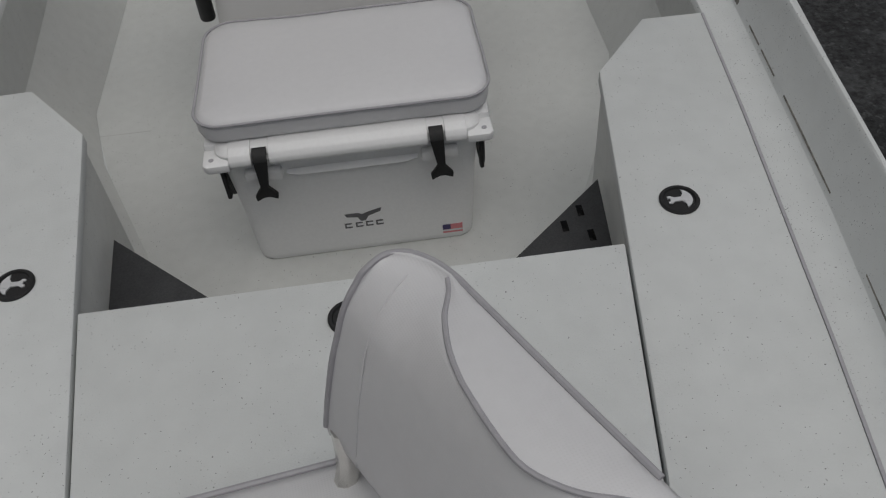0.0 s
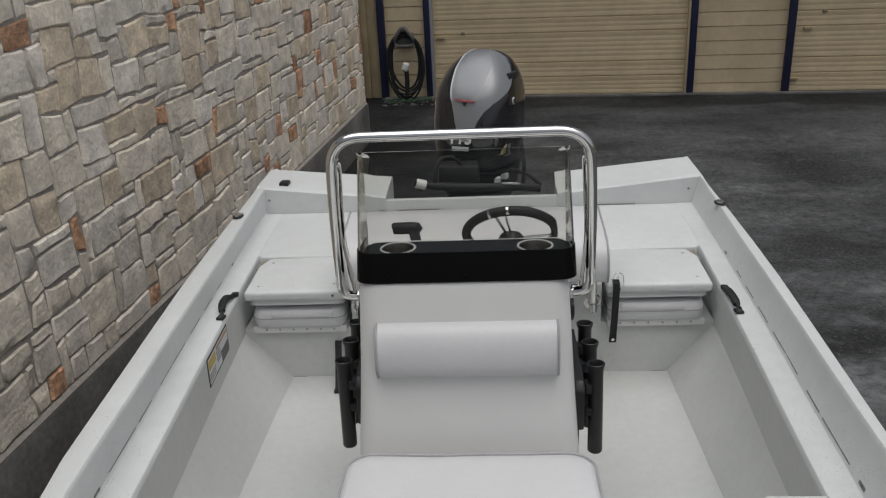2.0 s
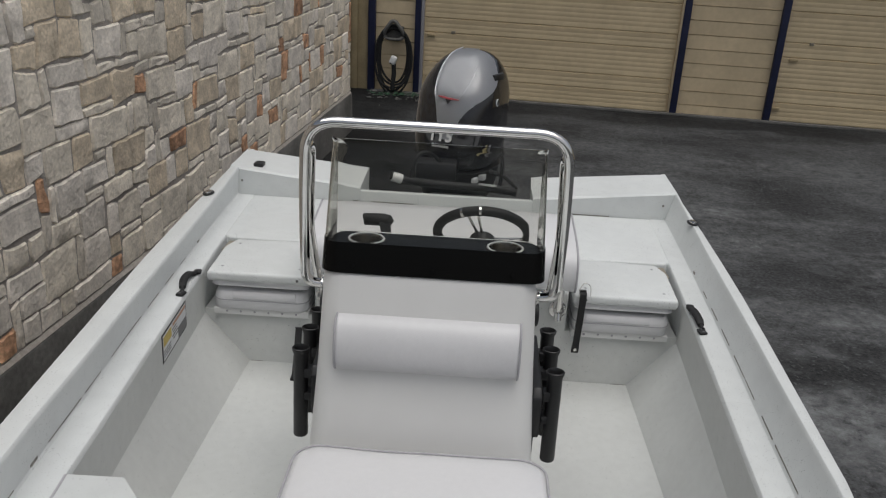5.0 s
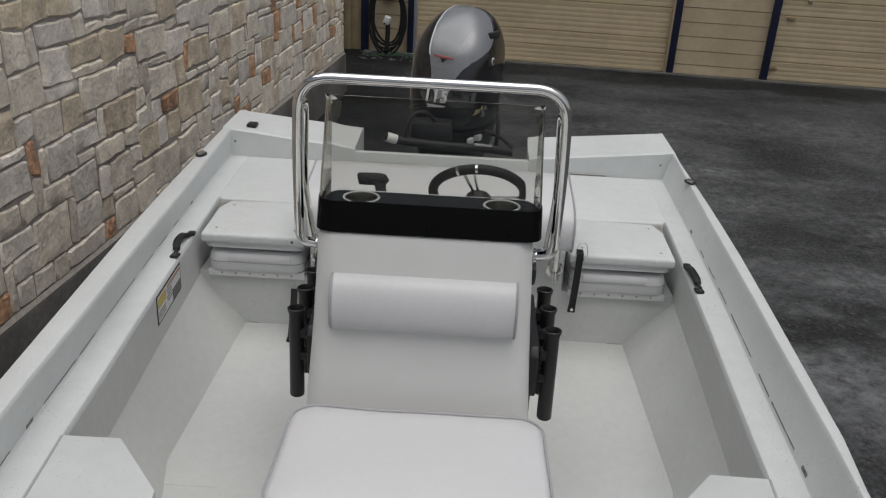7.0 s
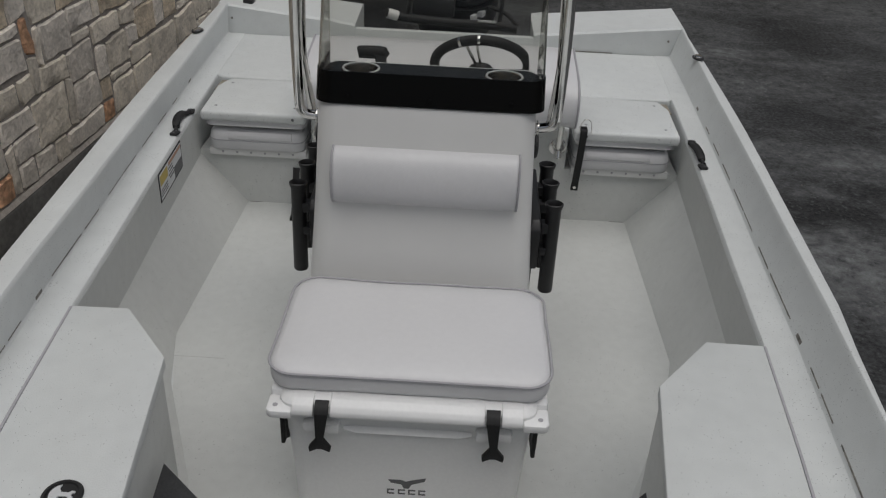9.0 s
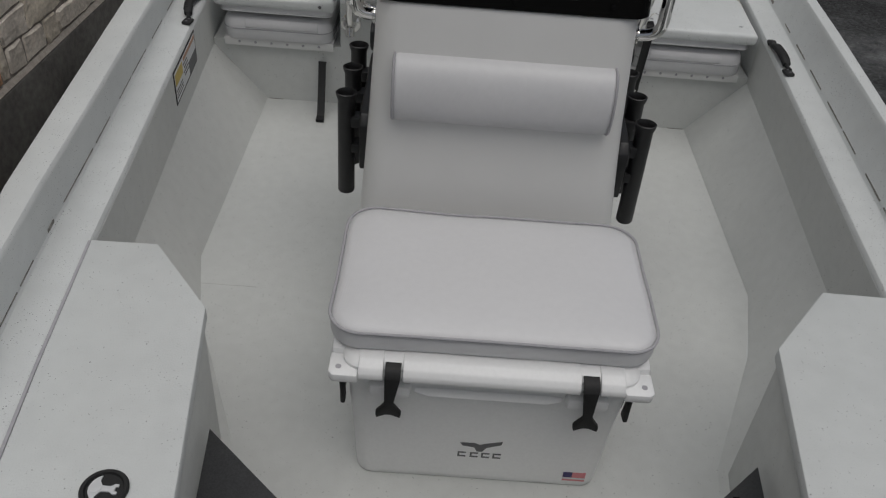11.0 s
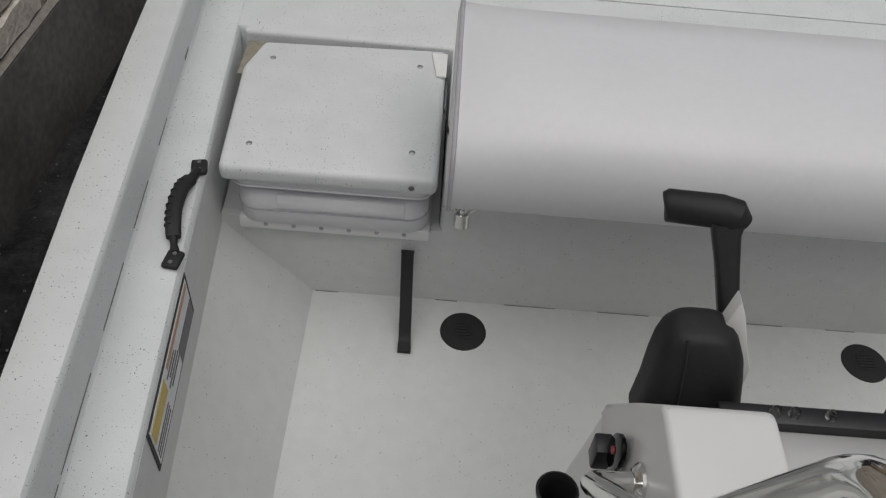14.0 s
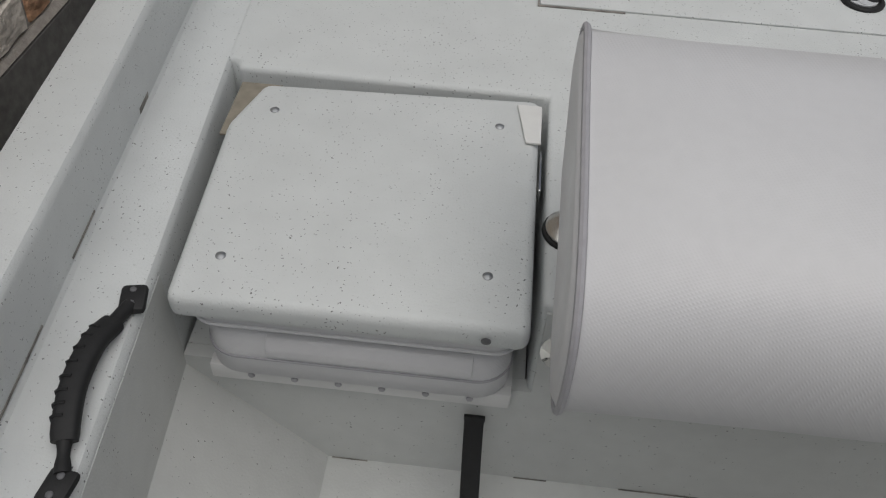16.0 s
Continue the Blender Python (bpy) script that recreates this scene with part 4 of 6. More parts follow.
    prism(bm, [(-0.303 - 0.008, 2.300 + 0.026 * math.cos(radians(a)) * 0.6 + 0.018 * math.sin(radians(a)), 0.662 - 0.036 * math.cos(radians(a)) + 0.012 * math.sin(radians(a))) for a in range(0, 360, 24)], (-0.006, 0, 0), 0.002)
    sw = part("switch", bm, GLOSSBLACK, t, "black oval switch plate with a red dot")
    bm = mesh()
    box(bm, (-0.331, 2.312, 0.592), (-0.308, 2.340, 0.636), 0.004)
    part("key_guard", bm, BLACK, sw, "black key guard")
    bm = mesh()
    lathe(bm, ((0, 0), (0.005, 0), (0.005, 0.003), (0, 0.003)), (-0.3165, 2.302, 0.662), (-1, 0, 0), 10)
    part("red_dot", bm, RED, sw)
    bm = mesh()
    box(bm, (-0.186, 2.348, 0.625), (0.27, 2.376, 0.672), 0.005)
    strip = part("switch_strip", bm, BLACK, t, "black strip of switches along the helm")
    bm = mesh()
    lathe(bm, ((0, 0), (0.024, 0), (0.024, 0.006), (0.019, 0.016), (0.010, 0.022), (0, 0.024)), (0.0515, 2.374, 0.655), n=20)
    part("horn_button", bm, RUBBER, strip, "black domed button")
    for x in (-0.118, -0.095, -0.05, 0.20, 0.23):
        bm = mesh()
        lathe(bm, ((0, 0), (0.007, 0), (0.007, 0.005), (0.0045, 0.012), (0, 0.013)), (x, 2.362, 0.672), n=10)
        part("knob", bm, ACRYLIC if x < 0.1 else BLACK, strip)
    bm = mesh()
    box(bm, (-0.250, 2.084, 0.85), (-0.076, 2.124, 0.924), 0.012, 3)
    part("dash_lip", bm, GELCOAT, t, "white rounded lip behind the dash")
    part("dash_lip", box(mesh(), (-0.275, 2.065, 0.87), (0.275, 2.071, 0.9375), 0.002), GELCOAT, t, "thin white edge of the dash")
    part("groove", box(mesh(), (-0.27, 2.0715, 0.85), (0.27, 2.0838, 0.905)), RUBBER, t, "black rubber groove")


console()

bm = mesh()
tube(bm, curve([(-0.350, 2.20, 0.006), (-0.362, 2.02, 0.006), (-0.360, 1.92, 0.006), (-0.350, 1.79, 0.006), (-0.33, 1.70, 0.006), (-0.29, 1.69, 0.006)]), 0.005, 8)
single("cable", bm, RUBBER, "thin black cable lying on the floor along the console", "cable")


# ---- helm backrest ----
def backrest():
    t = thing("helm_backrest", (0, 3.05, 0.27), "wide white vinyl helm backrest on steel legs", "backrest")
    prof = [(2.850, 0.488), (2.832, 0.510), (2.828, 0.555), (2.833, 0.592), (2.848, 0.624), (2.875, 0.650), (2.92, 0.672), (3.0, 0.692), (3.09, 0.704), (3.155, 0.703), (3.188, 0.682), (3.185, 0.64), (3.12, 0.57), (3.0, 0.50), (2.90, 0.474)]
    end = [(2.856, 0.480), (2.832, 0.505), (2.827, 0.545), (2.832, 0.582), (2.848, 0.612), (2.880, 0.635), (2.94, 0.655), (3.03, 0.672), (3.11, 0.686), (3.165, 0.697), (3.196, 0.682), (3.196, 0.645), (3.11, 0.565), (2.99, 0.530), (2.905, 0.484)]
    cy, cz = 3.0, 0.58
    bm = mesh()
    rings = []
    for x, k, m in ((0.522, 0.55, 1), (0.527, 0.85, 1), (0.526, 0.94, 1), (0.522, 0.985, 1), (0.515, 1.0, 1), (0.48, 1.0, 0.55), (0.42, 1.0, 0.2), (0.33, 1.0, 0)):
        rings.append([(-x, cy + (y0 + (y1 - y0) * m - cy) * k, cz + (z0 + (z1 - z0) * m - cz) * k) for (y0, z0), (y1, z1) in zip(prof, end)])
    loft(bm, rings + [[(-x, y, z) for x, y, z in r] for r in rings[::-1]])
    pad = part("padding", bm, VINYL, t, "white woven-grain vinyl padding", 60)
    for s in (-1, 1):
        bm = mesh()
        tube(bm, curve([(s * 0.5195, y, z) for y, z in end], 3, True), 0.0042, 8, True)
        part("piping", bm, PIPING, pad, "grey corded edge")
        bm = mesh()
        tube(bm, bent([(s * 0.484, 3.012, 0.315), (s * 0.484, 2.985, 0.36), (s * 0.484, 2.97, 0.50)], 0.03), 0.0125, 12)
        leg = part("leg", bm, CHROME, t, "polished steel leg")
        bm = mesh()
        lathe(bm, ((0, 0), (0.036, 0), (0.036, 0.003), (0.024, 0.008), (0.016, 0.022), (0, 0.022)), (s * 0.484, 3.032, 0.33), (0, -1, 0.1), 20)
        lathe(bm, ((0, 0), (0.016, 0), (0.0165, 0.03), (0.0145, 0.032), (0.0, 0.026)), (s * 0.484, 3.0, 0.325), (0, -0.3, -1), 16)
        foot = part("leg_foot", bm, CHROME, leg)
        for a in (90, 210, 330):
            bm = mesh()
            lathe(bm, ((0, 0), (0.005, 0), (0.004, 0.002), (0, 0.0025)), (s * 0.484 + 0.028 * math.cos(radians(a)), 3.0285, 0.33 + 0.028 * math.sin(radians(a))), (0, -1, 0), 8)
            part("screw", bm, PRINT, foot)
        bm = mesh()
        lathe(bm, ((0, 0), (0.033, 0), (0.033, 0.005), (0.024, 0.013), (0.0135, 0.018), (0.0135, 0.17), (0, 0.17)), (s * 0.494, 3.160, DECK + 0.004), (0, 0, 1), 24)
        post = part("rear_post", bm, SATIN, t, "steel post on the aft deck")
        part("gasket", lathe(mesh(), ((0, 0), (0.037, 0), (0.036, 0.004), (0, 0.004)), (s * 0.494, 3.160, DECK), n=24), RUBBER, post, "black rubber gasket")


backrest()


# ---- folding seats ----
def folding_seat(s):
    t = thing("folding_seat", (s * 0.745, 3.2, 0.235), "folded jump seat with speckled white lid over vinyl cushions", "seat", "folding seats beside the helm")
    bm = mesh()
    prism(bm, [(s * x, y, 0.376) for x, y in ((0.539, 2.985), (0.963, 2.983), (0.979, 3.306), (0.950, 3.404), (0.539, 3.424))], (0, 0, 0.042), 0.014, 4)
    lid = part("lid", bm, DENSE, t, "speckled white lid with a cut corner")
    for x, y in ((0.919, 3.339), (0.596, 3.35), (0.915, 3.053), (0.594, 3.064)):
        bm = mesh()
        lathe(bm, ((0, 0), (0.0065, 0), (0.0065, 0.0008), (0.004, 0.0022), (0, 0.0026)), (s * x, y, DECK + 0.008), n=14)
        part("screw", bm, STEELTUBE, lid, "dull steel screw head")
    bm = mesh()
    lathe(bm, ((0, 0), (0.006, 0), (0.006, 0.001), (0.003, 0.003), (0, 0.003)), (s * 0.589, 2.983, 0.398), (0, -1, 0), 12)
    part("stop", bm, PRINT, lid)
    bm = mesh()
    prism(bm, [(s * 0.537, 3.40, DECK + 0.009), (s * 0.573, 3.40, DECK + 0.009), (s * 0.558, 3.315, DECK + 0.009), (s * 0.537, 3.315, DECK + 0.009)], (0, 0, 0.004), 0.001)
    part("hinge_plate", bm, WHITEP, lid, "small white metal corner plate")
    bm = mesh()
    prism(bm, [(s * 0.965, 3.30, 0.395), (s * 0.992, 3.30, 0.395), (s * 0.992, 3.425, 0.395), (s * 0.93, 3.425, 0.395)], (0, 0, 0.003))
    part("corner_plate", bm, BARE, lid, "bare tan inner corner")
    bm = mesh()
    box(bm, (min(s * 0.5335, s * 0.5365), 3.235, 0.385), (max(s * 0.5335, s * 0.5365), 3.315, 0.408), 0.001)
    part("hinge_strip", bm, CHROME, lid, "thin bright hinge strip in the gap")
    bm = mesh()
    slab(bm, s * 0.748, 3.190, 0.199, 0.192, 0.03, ((0.010, 0.351), (0.0, 0.356), (0.0, 0.378)))
    c1 = part("upper_cushion", bm, VINYL, t, "thin white vinyl pad under the lid", 60)
    bm = mesh()
    tube(bm, [(x, y, 0.357) for x, y in rounded(s * 0.748, 3.190, 0.200, 0.193, 0.03, 6)], 0.0026, 8, True)
    part("piping", bm, VINYL, c1)
    bm = mesh()
    slab(bm, s * 0.748, 3.190, 0.196, 0.190, 0.045, ((0.004, 0.250), (0.0, 0.254), (0.0, 0.300), (0.005, 0.320), (0.018, 0.333)), 7)
    c2 = part("lower_cushion", bm, VINYL, t, "white vinyl seat pad", 60)
    bm = mesh()
    tube(bm, [(x, y, 0.290) for x, y in rounded(s * 0.748, 3.190, 0.1965, 0.1905, 0.045, 7)], 0.0020, 8, True)
    part("piping", bm, PIPING, c2, "thin grey seam")
    bm = mesh()
    prism(bm, [(s * 0.60, y, z) for y, z in ((2.999, 0.294), (2.996, 0.300), (2.997, 0.313), (3.005, 0.326), (3.03, 0.335), (3.03, 0.292))], (s * 0.26, 0, 0), 0.003)
    part("grip_panel", bm, VINYL, c2)
    bm = mesh()
    box(bm, (min(s * 0.547, s * 0.945), 3.010, 0.220), (max(s * 0.547, s * 0.945), 3.031, 0.250), 0.003)
    box(bm, (min(s * 0.547, s * 0.937), 3.026, 0.2325), (max(s * 0.547, s * 0.937), 3.37, 0.2505))
    base = part("base", bm, GELCOAT, t, "white riveted base tray")
    for k in range(6):
        bm = mesh()
        lathe(bm, ((0, 0), (0.005, 0), (0.004, 0.002), (0, 0.0028)), (s * (0.60 + 0.058 * k), 3.010, 0.235), (0, -1, 0), 10)
        part("rivet", bm, PIPING, base)
    return t


folding_seat(-1)
folding_seat(1)

# ---- grab handles ----
def grab_handle(s):
    z = DECK
    t = thing("grab_handle", (s * 0.99, 2.85, z), "black ribbed rubber grab handle on the gunwale", "handle", "grab handles")
    o, w = (0.0, 1.0) if s < 0 else (-0.04, -0.15)
    path = curve([(s * (0.989 + w * x), y + o, z + h) for x, y, h in ((-0.006, 2.755, 0.008), (0.002, 2.780, 0.011), (0.009, 2.81, 0.020), (0.016, 2.85, 0.024), (0.017, 2.90, 0.022), (0.011, 2.935, 0.013), (0.005, 2.965, 0.008))], 4)
    n = len(path)
    bm = mesh()
    tube(bm, path, [0.0085 - 0.0025 * math.exp(-((i / (n - 1) - 0.14) / 0.05) ** 2) for i in range(n)], 10)
    strap = part("strap", bm, RUBBER, t, "narrow rubber strap")
    lo, hi = round(0.22 * (n - 1)), round(0.84 * (n - 1))
    bm = mesh()
    rings = []
    for i in range(lo, hi + 1):
        c, d = Vector(path[i]), (Vector(path[min(i + 1, n - 1)]) - Vector(path[i - 1])).normalized()
        side = d.cross(Vector((0, 0, 1))).normalized()
        up = side.cross(d)
        k = 0.93 if i in (lo, hi) else 1.0
        rings.append([c + side * (0.0135 * k * math.copysign(abs(math.cos(a)) ** 0.6, math.cos(a))) + up * (0.0095 * k * math.copysign(abs(math.sin(a)) ** 0.6, math.sin(a))) for a in [2 * math.pi * q / 16 for q in range(16)]])
    loft(bm, rings)
    grip = part("grip", bm, RUBBER, t, "moulded rubber grip sleeve", 50)
    for q in range(8):
        u = 0.32 + 0.42 * q / 7
        i = min(int(u * (n - 1)), n - 2)
        c = Vector(path[i]).lerp(Vector(path[i + 1]), u * (n - 1) - i)
        d = (Vector(path[i + 1]) - Vector(path[i])).normalized()
        side = d.cross(Vector((0, 0, 1))).normalized() * (1 if (d.cross(Vector((0, 0, 1))).x * s > 0) else -1)
        bm = mesh()
        tube(bm, [c + side * 0.001 + Vector((0, 0, 0.0096)), c + side * 0.009 + Vector((0, 0, 0.0096)), c + side * 0.0132 + Vector((0, 0, 0.006)), c + side * 0.0142], 0.0019, 6)
        part("rib", bm, RUBBER, grip)
    for x, y, a in ((0.983, 2.742 + o, 8), (0.994, 2.975 + o, -12)):
        bm = mesh()
        box(bm, (-0.0155, -0.020, 0), (0.0155, 0.020, 0.012), 0.006)
        bmesh.ops.transform(bm, matrix=pose(s * x, y, z, 0, 0, a * s), verts=bm.verts)
        mount = part("mount", bm, RUBBER, t)
        for q in (-0.010, 0.010):
            bm = lathe(mesh(), ((0, 0), (0.004, 0), (0.004, 0.001), (0.0025, 0.002), (0, 0.002)), (0, q, 0.012), n=8)
            bmesh.ops.transform(bm, matrix=pose(s * x, y, z, 0, 0, a * s), verts=bm.verts)
            part("screw", bm, PRINT, mount)


grab_handle(-1)
grab_handle(1)


# ---- label, straps, drains, small fittings ----
def capacity_label():
    t = thing("capacity_label", (-0.95, 2.55, 0.28), "printed capacity label with yellow and orange panels", "label")

    def at(y, z, d):
        y, z = 2.418 + (y - 2.411) * 1.03, 0.284 + (z - 0.28) * 0.90
        h = half(y)
        b = h - 0.088
        u = (z - 0.212) / (DECK - 0.016 - 0.212)
        return (-(b - 0.003 + u * (h - 0.091 - b + 0.003)) + d, y, z)

    def patch(name, y0, y1, z0, z1, d, mat, label=""):
        b = mesh()
        prism(b, [at(y0, z0, d), at(y1, z0, d), at(y1, z1, d), at(y0, z1, d)], (0.0015, 0, 0))
        part(name, b, mat, t, label)

    patch("backing", 2.411, 2.720, 0.280, 0.400, 0.0005, RUBBER, "dark border")
    patch("panel", 2.420, 2.711, 0.288, 0.392, 0.0015, PAPER, "white printed panel")
    patch("yellow_panel", 2.424, 2.518, 0.345, 0.385, 0.0025, YELLOW, "yellow panel")
    patch("orange_panel", 2.538, 2.704, 0.375, 0.388, 0.0025, ORANGE, "orange stripe")
    patch("grey_panel", 2.603, 2.709, 0.289, 0.335, 0.0025, PRINT, "dark grey panel")
    for k in range(4):
        patch("print_line", 2.528 + 0.012 * (k % 2), 2.583 + 0.008 * k, 0.362 - 0.014 * k, 0.367 - 0.014 * k, 0.0025, PRINT)
    for k in range(3):
        patch("print_line", 2.423, 2.508, 0.300 + 0.012 * k, 0.304 + 0.012 * k, 0.0025, PRINT)


capacity_label()

def rubber_strap(name, label, line, wide, axis):
    """A moulded strap: thin web, raised edges, thicker ends."""
    t = thing(name, line[-1], label, "strap")
    line = [Vector(p) for p in curve(line, 4)]
    m = len(line)

    def band(lo, hi, thick, a=0, b=m):
        rings = []
        for k in range(a, b):
            d = (line[min(k + 1, m - 1)] - line[max(k - 1, 0)]).normalized()
            up = Vector(axis).cross(d).normalized()
            rings.append([line[k] + Vector(axis) * x + up * h for x, h in ((lo, -thick), (hi, -thick), (hi, thick), (lo, thick))])
        return loft(mesh(), rings)

    web = part("web", band(-wide, wide, 0.0022), RUBBER, t)
    for lo, hi in ((-wide, -wide + 0.004), (wide - 0.004, wide)):
        part("edge", band(lo, hi, 0.004), RUBBER, web, "raised edge", 30)
    part("end_block", band(-wide - 0.001, wide + 0.001, 0.0055, 0, 3), RUBBER, t, "thick moulded end", 30)
    part("end_block", band(-wide - 0.001, wide + 0.001, 0.0055, m - 4, m), RUBBER, t, "thick moulded end", 30)
    return t, line


strap, line = rubber_strap("rubber_strap", "black rubber strap hanging from the bulkhead onto the floor", [(-0.590, 3.024, 0.172), (-0.590, 3.014, 0.158), (-0.588, 2.985, 0.11), (-0.585, 2.94, 0.055), (-0.583, 2.905, 0.014), (-0.582, 2.872, 0.0075)], 0.0135, (1, 0, 0))
strap, line = rubber_strap("hanging_strap", "black rubber strap hanging over the folded seat", [(0.578, 3.03, 0.418), (0.577, 2.990, 0.421), (0.575, 2.974, 0.415), (0.572, 2.971, 0.33), (0.567, 2.975, 0.21), (0.565, 2.978, 0.165)], 0.0135, (1, 0, 0))
bm = lathe(mesh(), ((0, 0), (0.0065, 0), (0.0065, 0.001), (0, 0.001)), (0.5655, 2.9715, 0.178), (0, -1, 0), 12)
part("eyelet", bm, SATIN, strap, "bright eyelet")

for x, y in ((-0.453, 2.945), (0.468, 2.943)):
    t = thing("floor_drain", (x, y, 0.0), "round black slotted floor drain", "drain", "floor drains")
    bm = mesh()
    lathe(bm, ((0, 0), (0.0525, 0), (0.0515, 0.003), (0.032, 0.0045), (0, 0.0045)), (x, y, 0.0), n=32)
    part("plate", bm, RUBBER, t)
    for k in range(6):
        bm = mesh()
        w = 0.022 - 0.003 * abs(k - 2.5)
        box(bm, (x - w, y - 0.02 + 0.008 * k - 0.0016, 0.0045), (x + w, y - 0.02 + 0.008 * k + 0.0016, 0.0062))
        part("slat", bm, BLACK, t)

for s in (-1, 1):
    y = 3.69
    x = s * (half(y) + 0.042)
    z = rim(y) + 0.001
    t = thing("rail_light", (x, y, z), "oval chrome and black fitting on the gunwale", "deck fitting", "gunwale fittings")
    bm = mesh()
    prism(bm, [(x + 0.026 * math.cos(radians(a)), y + 0.042 * math.sin(radians(a)), z) for a in range(0, 360, 20)], (0, 0, 0.006), 0.002)
    part("bezel", bm, BLACK, t)
    bm = mesh()
    prism(bm, [(x + 0.017 * math.cos(radians(a)), y + 0.030 * math.sin(radians(a)), z + 0.005) for a in range(0, 360, 20)], (0, 0, 0.007), 0.003)
    part("lens", bm, SATIN, t, "bright metal lens")

bm = mesh()
box(bm, (-1.082, 4.205, 0.545), (-1.030, 4.275, 0.570), 0.008)
single("stern_cap", bm, BLACK, "small black plastic cap on the transom", "deck fitting")

bm = mesh()
tube(bm, curve([(0.56, 2.985, 0.412), (0.56, 2.975, 0.45), (0.575, 2.97, 0.475), (0.60, 2.975, 0.46), (0.605, 2.985, 0.413)]), 0.0016, 6)
single("wire_loop", bm, SATIN, "thin steel wire loop at the folded seat", "wire")


# ---- bow chair ----
def bow_chair():
    t = thing("bow_chair", (-0.06, 0.2, DECK), "white vinyl pedestal fishing chair with grey piping", "chair")

    corner = Vector((0.089, 0.465, 0.0))
    along, out = Vector((0.5217, -0.8531, 0.0)), Vector((-0.8531, -0.5217, 0.0))
    rim = table([(0.0, 0.014), (0.005, 0.0), (0.017, -0.013), (0.04, -0.023), (0.07, -0.027), (0.13, -0.025), (0.22, -0.021), (0.38, -0.016)])
    top = table([(0.0, 0.022), (0.005, 0.006), (0.017, -0.003), (0.04, -0.015), (0.07, -0.021), (0.084, -0.010), (0.104, 0.011), (0.126, 0.026), (0.145, 0.036), (0.166, 0.044), (0.184, 0.049), (0.232, 0.058), (0.275, 0.060), (0.316, 0.043), (0.358, 0.008), (0.38, 0.0)])
    depth = table([(0.60, 0.097), (0.62, 0.113), (0.65, 0.118), (0.71, 0.108), (0.764, 0.098), (0.797, 0.091), (0.837, 0.075), (0.872, 0.061), (0.902, 0.047)])
    lean = table([(0.60, -0.022), (0.70, -0.012), (0.80, 0.0), (0.90, 0.0)])
    PEAK = 0.902

    def spot(s, o, z):
        return corner + along * (s + lean(z) * max(0.0, 1 - s / 0.12)) + out * o + Vector((0, 0, z))

    def near(s, z):
        """How far the padded side stands out at a height."""
        deep = math.hypot(max(0.0, top(s)) * 0.8, depth(z)) * (1.0 if s < 0.3 else math.sqrt(max(0.02, 1 - ((s - 0.3) / 0.082) ** 2)))
        g = math.sqrt(max(0.0, 1 - (1 - min(1.0, (PEAK - z) / 0.055)) ** 2))
        return max(top(s) + (deep - top(s)) * g, rim(s) + 0.003)

    heights = (0.60, 0.615, 0.635, 0.66, 0.69, 0.72, 0.75, 0.78, 0.805, 0.825, 0.84, 0.852, 0.862, 0.871, 0.879, 0.886, 0.892, 0.8965, 0.8995, 0.9013)
    bm = mesh()
    rings = []
    for s in (0.0, 0.003, 0.007, 0.012, 0.02, 0.03, 0.042, 0.055, 0.068, 0.077, 0.086, 0.097, 0.11, 0.126, 0.145, 0.166, 0.19, 0.215, 0.24, 0.265, 0.29, 0.315, 0.335, 0.35, 0.362, 0.372, 0.38):
        ring = [spot(s, near(s, z), z) for z in heights]
        ring += [spot(s, top(s) + (rim(s) - top(s)) * k, PEAK + 0.004 * math.sin(math.pi * k)) for k in (0.0, 0.25, 0.5, 0.75, 1.0)]
        ring += [spot(s, rim(s), z) for z in (0.88, 0.80, 0.70, 0.60)]
        rings.append(ring)
    loft(bm, rings)
    bmesh.ops.recalc_face_normals(bm, faces=bm.faces)
    back = part("backrest", bm, VINYL, t, "padded white vinyl backrest", 75)
    edge = [spot(-0.001, near(0.0, z), z) for z in (0.66, 0.71, 0.75, 0.79, 0.825, 0.852, 0.871, 0.886, 0.896)]
    edge += [spot(s, rim(s), PEAK + 0.001) for s in (0.0, 0.005, 0.017, 0.04, 0.07, 0.10, 0.16, 0.24, 0.31, 0.352)]
    bm = mesh()
    tube(bm, curve(edge, 4), 0.0038, 8)
    part("piping", bm, PIPING, back, "grey corded edge")
    bm = mesh()
    tube(bm, curve([spot(s, top(s) + 0.001, PEAK) for s in (0.069, 0.077, 0.084, 0.094, 0.104, 0.126, 0.145, 0.166, 0.184, 0.232, 0.275, 0.316, 0.345, 0.362)], 4), 0.0031, 8)
    part("piping", bm, PIPING, back, "grey corded edge")
    bm = mesh()
    tube(bm, curve([spot(s, near(s, z) + 0.0002, z) for s, z in ((0.036, 0.899), (0.037, 0.893), (0.040, 0.879), (0.045, 0.85), (0.05, 0.80), (0.052, 0.74), (0.054, 0.68), (0.052, 0.64))], 4), 0.0011, 6)
    part("seam", bm, VINYL, back, "stitched seam")
    a = Matrix.Translation((-0.10, 0.215, 0.50)) @ Matrix.Rotation(radians(8), 4, "Z")
    bm = mesh()
    slab(bm, 0, 0, 0.20, 0.20, 0.07, ((0.02, 0.0), (0.0, 0.01), (0.0, 0.05), (0.02, 0.066), (0.07, 0.075), (0.15, 0.078)), 7)
    bmesh.ops.transform(bm, matrix=a, verts=bm.verts)
    seat = part("seat", bm, VINYL, t, "padded white vinyl seat", 60)
    bm = mesh()
    tube(bm, [a @ Vector((x, y, 0.052)) for x, y in rounded(0, 0, 0.202, 0.202, 0.07, 8)], 0.005, 8, True)
    part("piping", bm, PIPING, seat, "grey corded edge")
    bm = mesh()
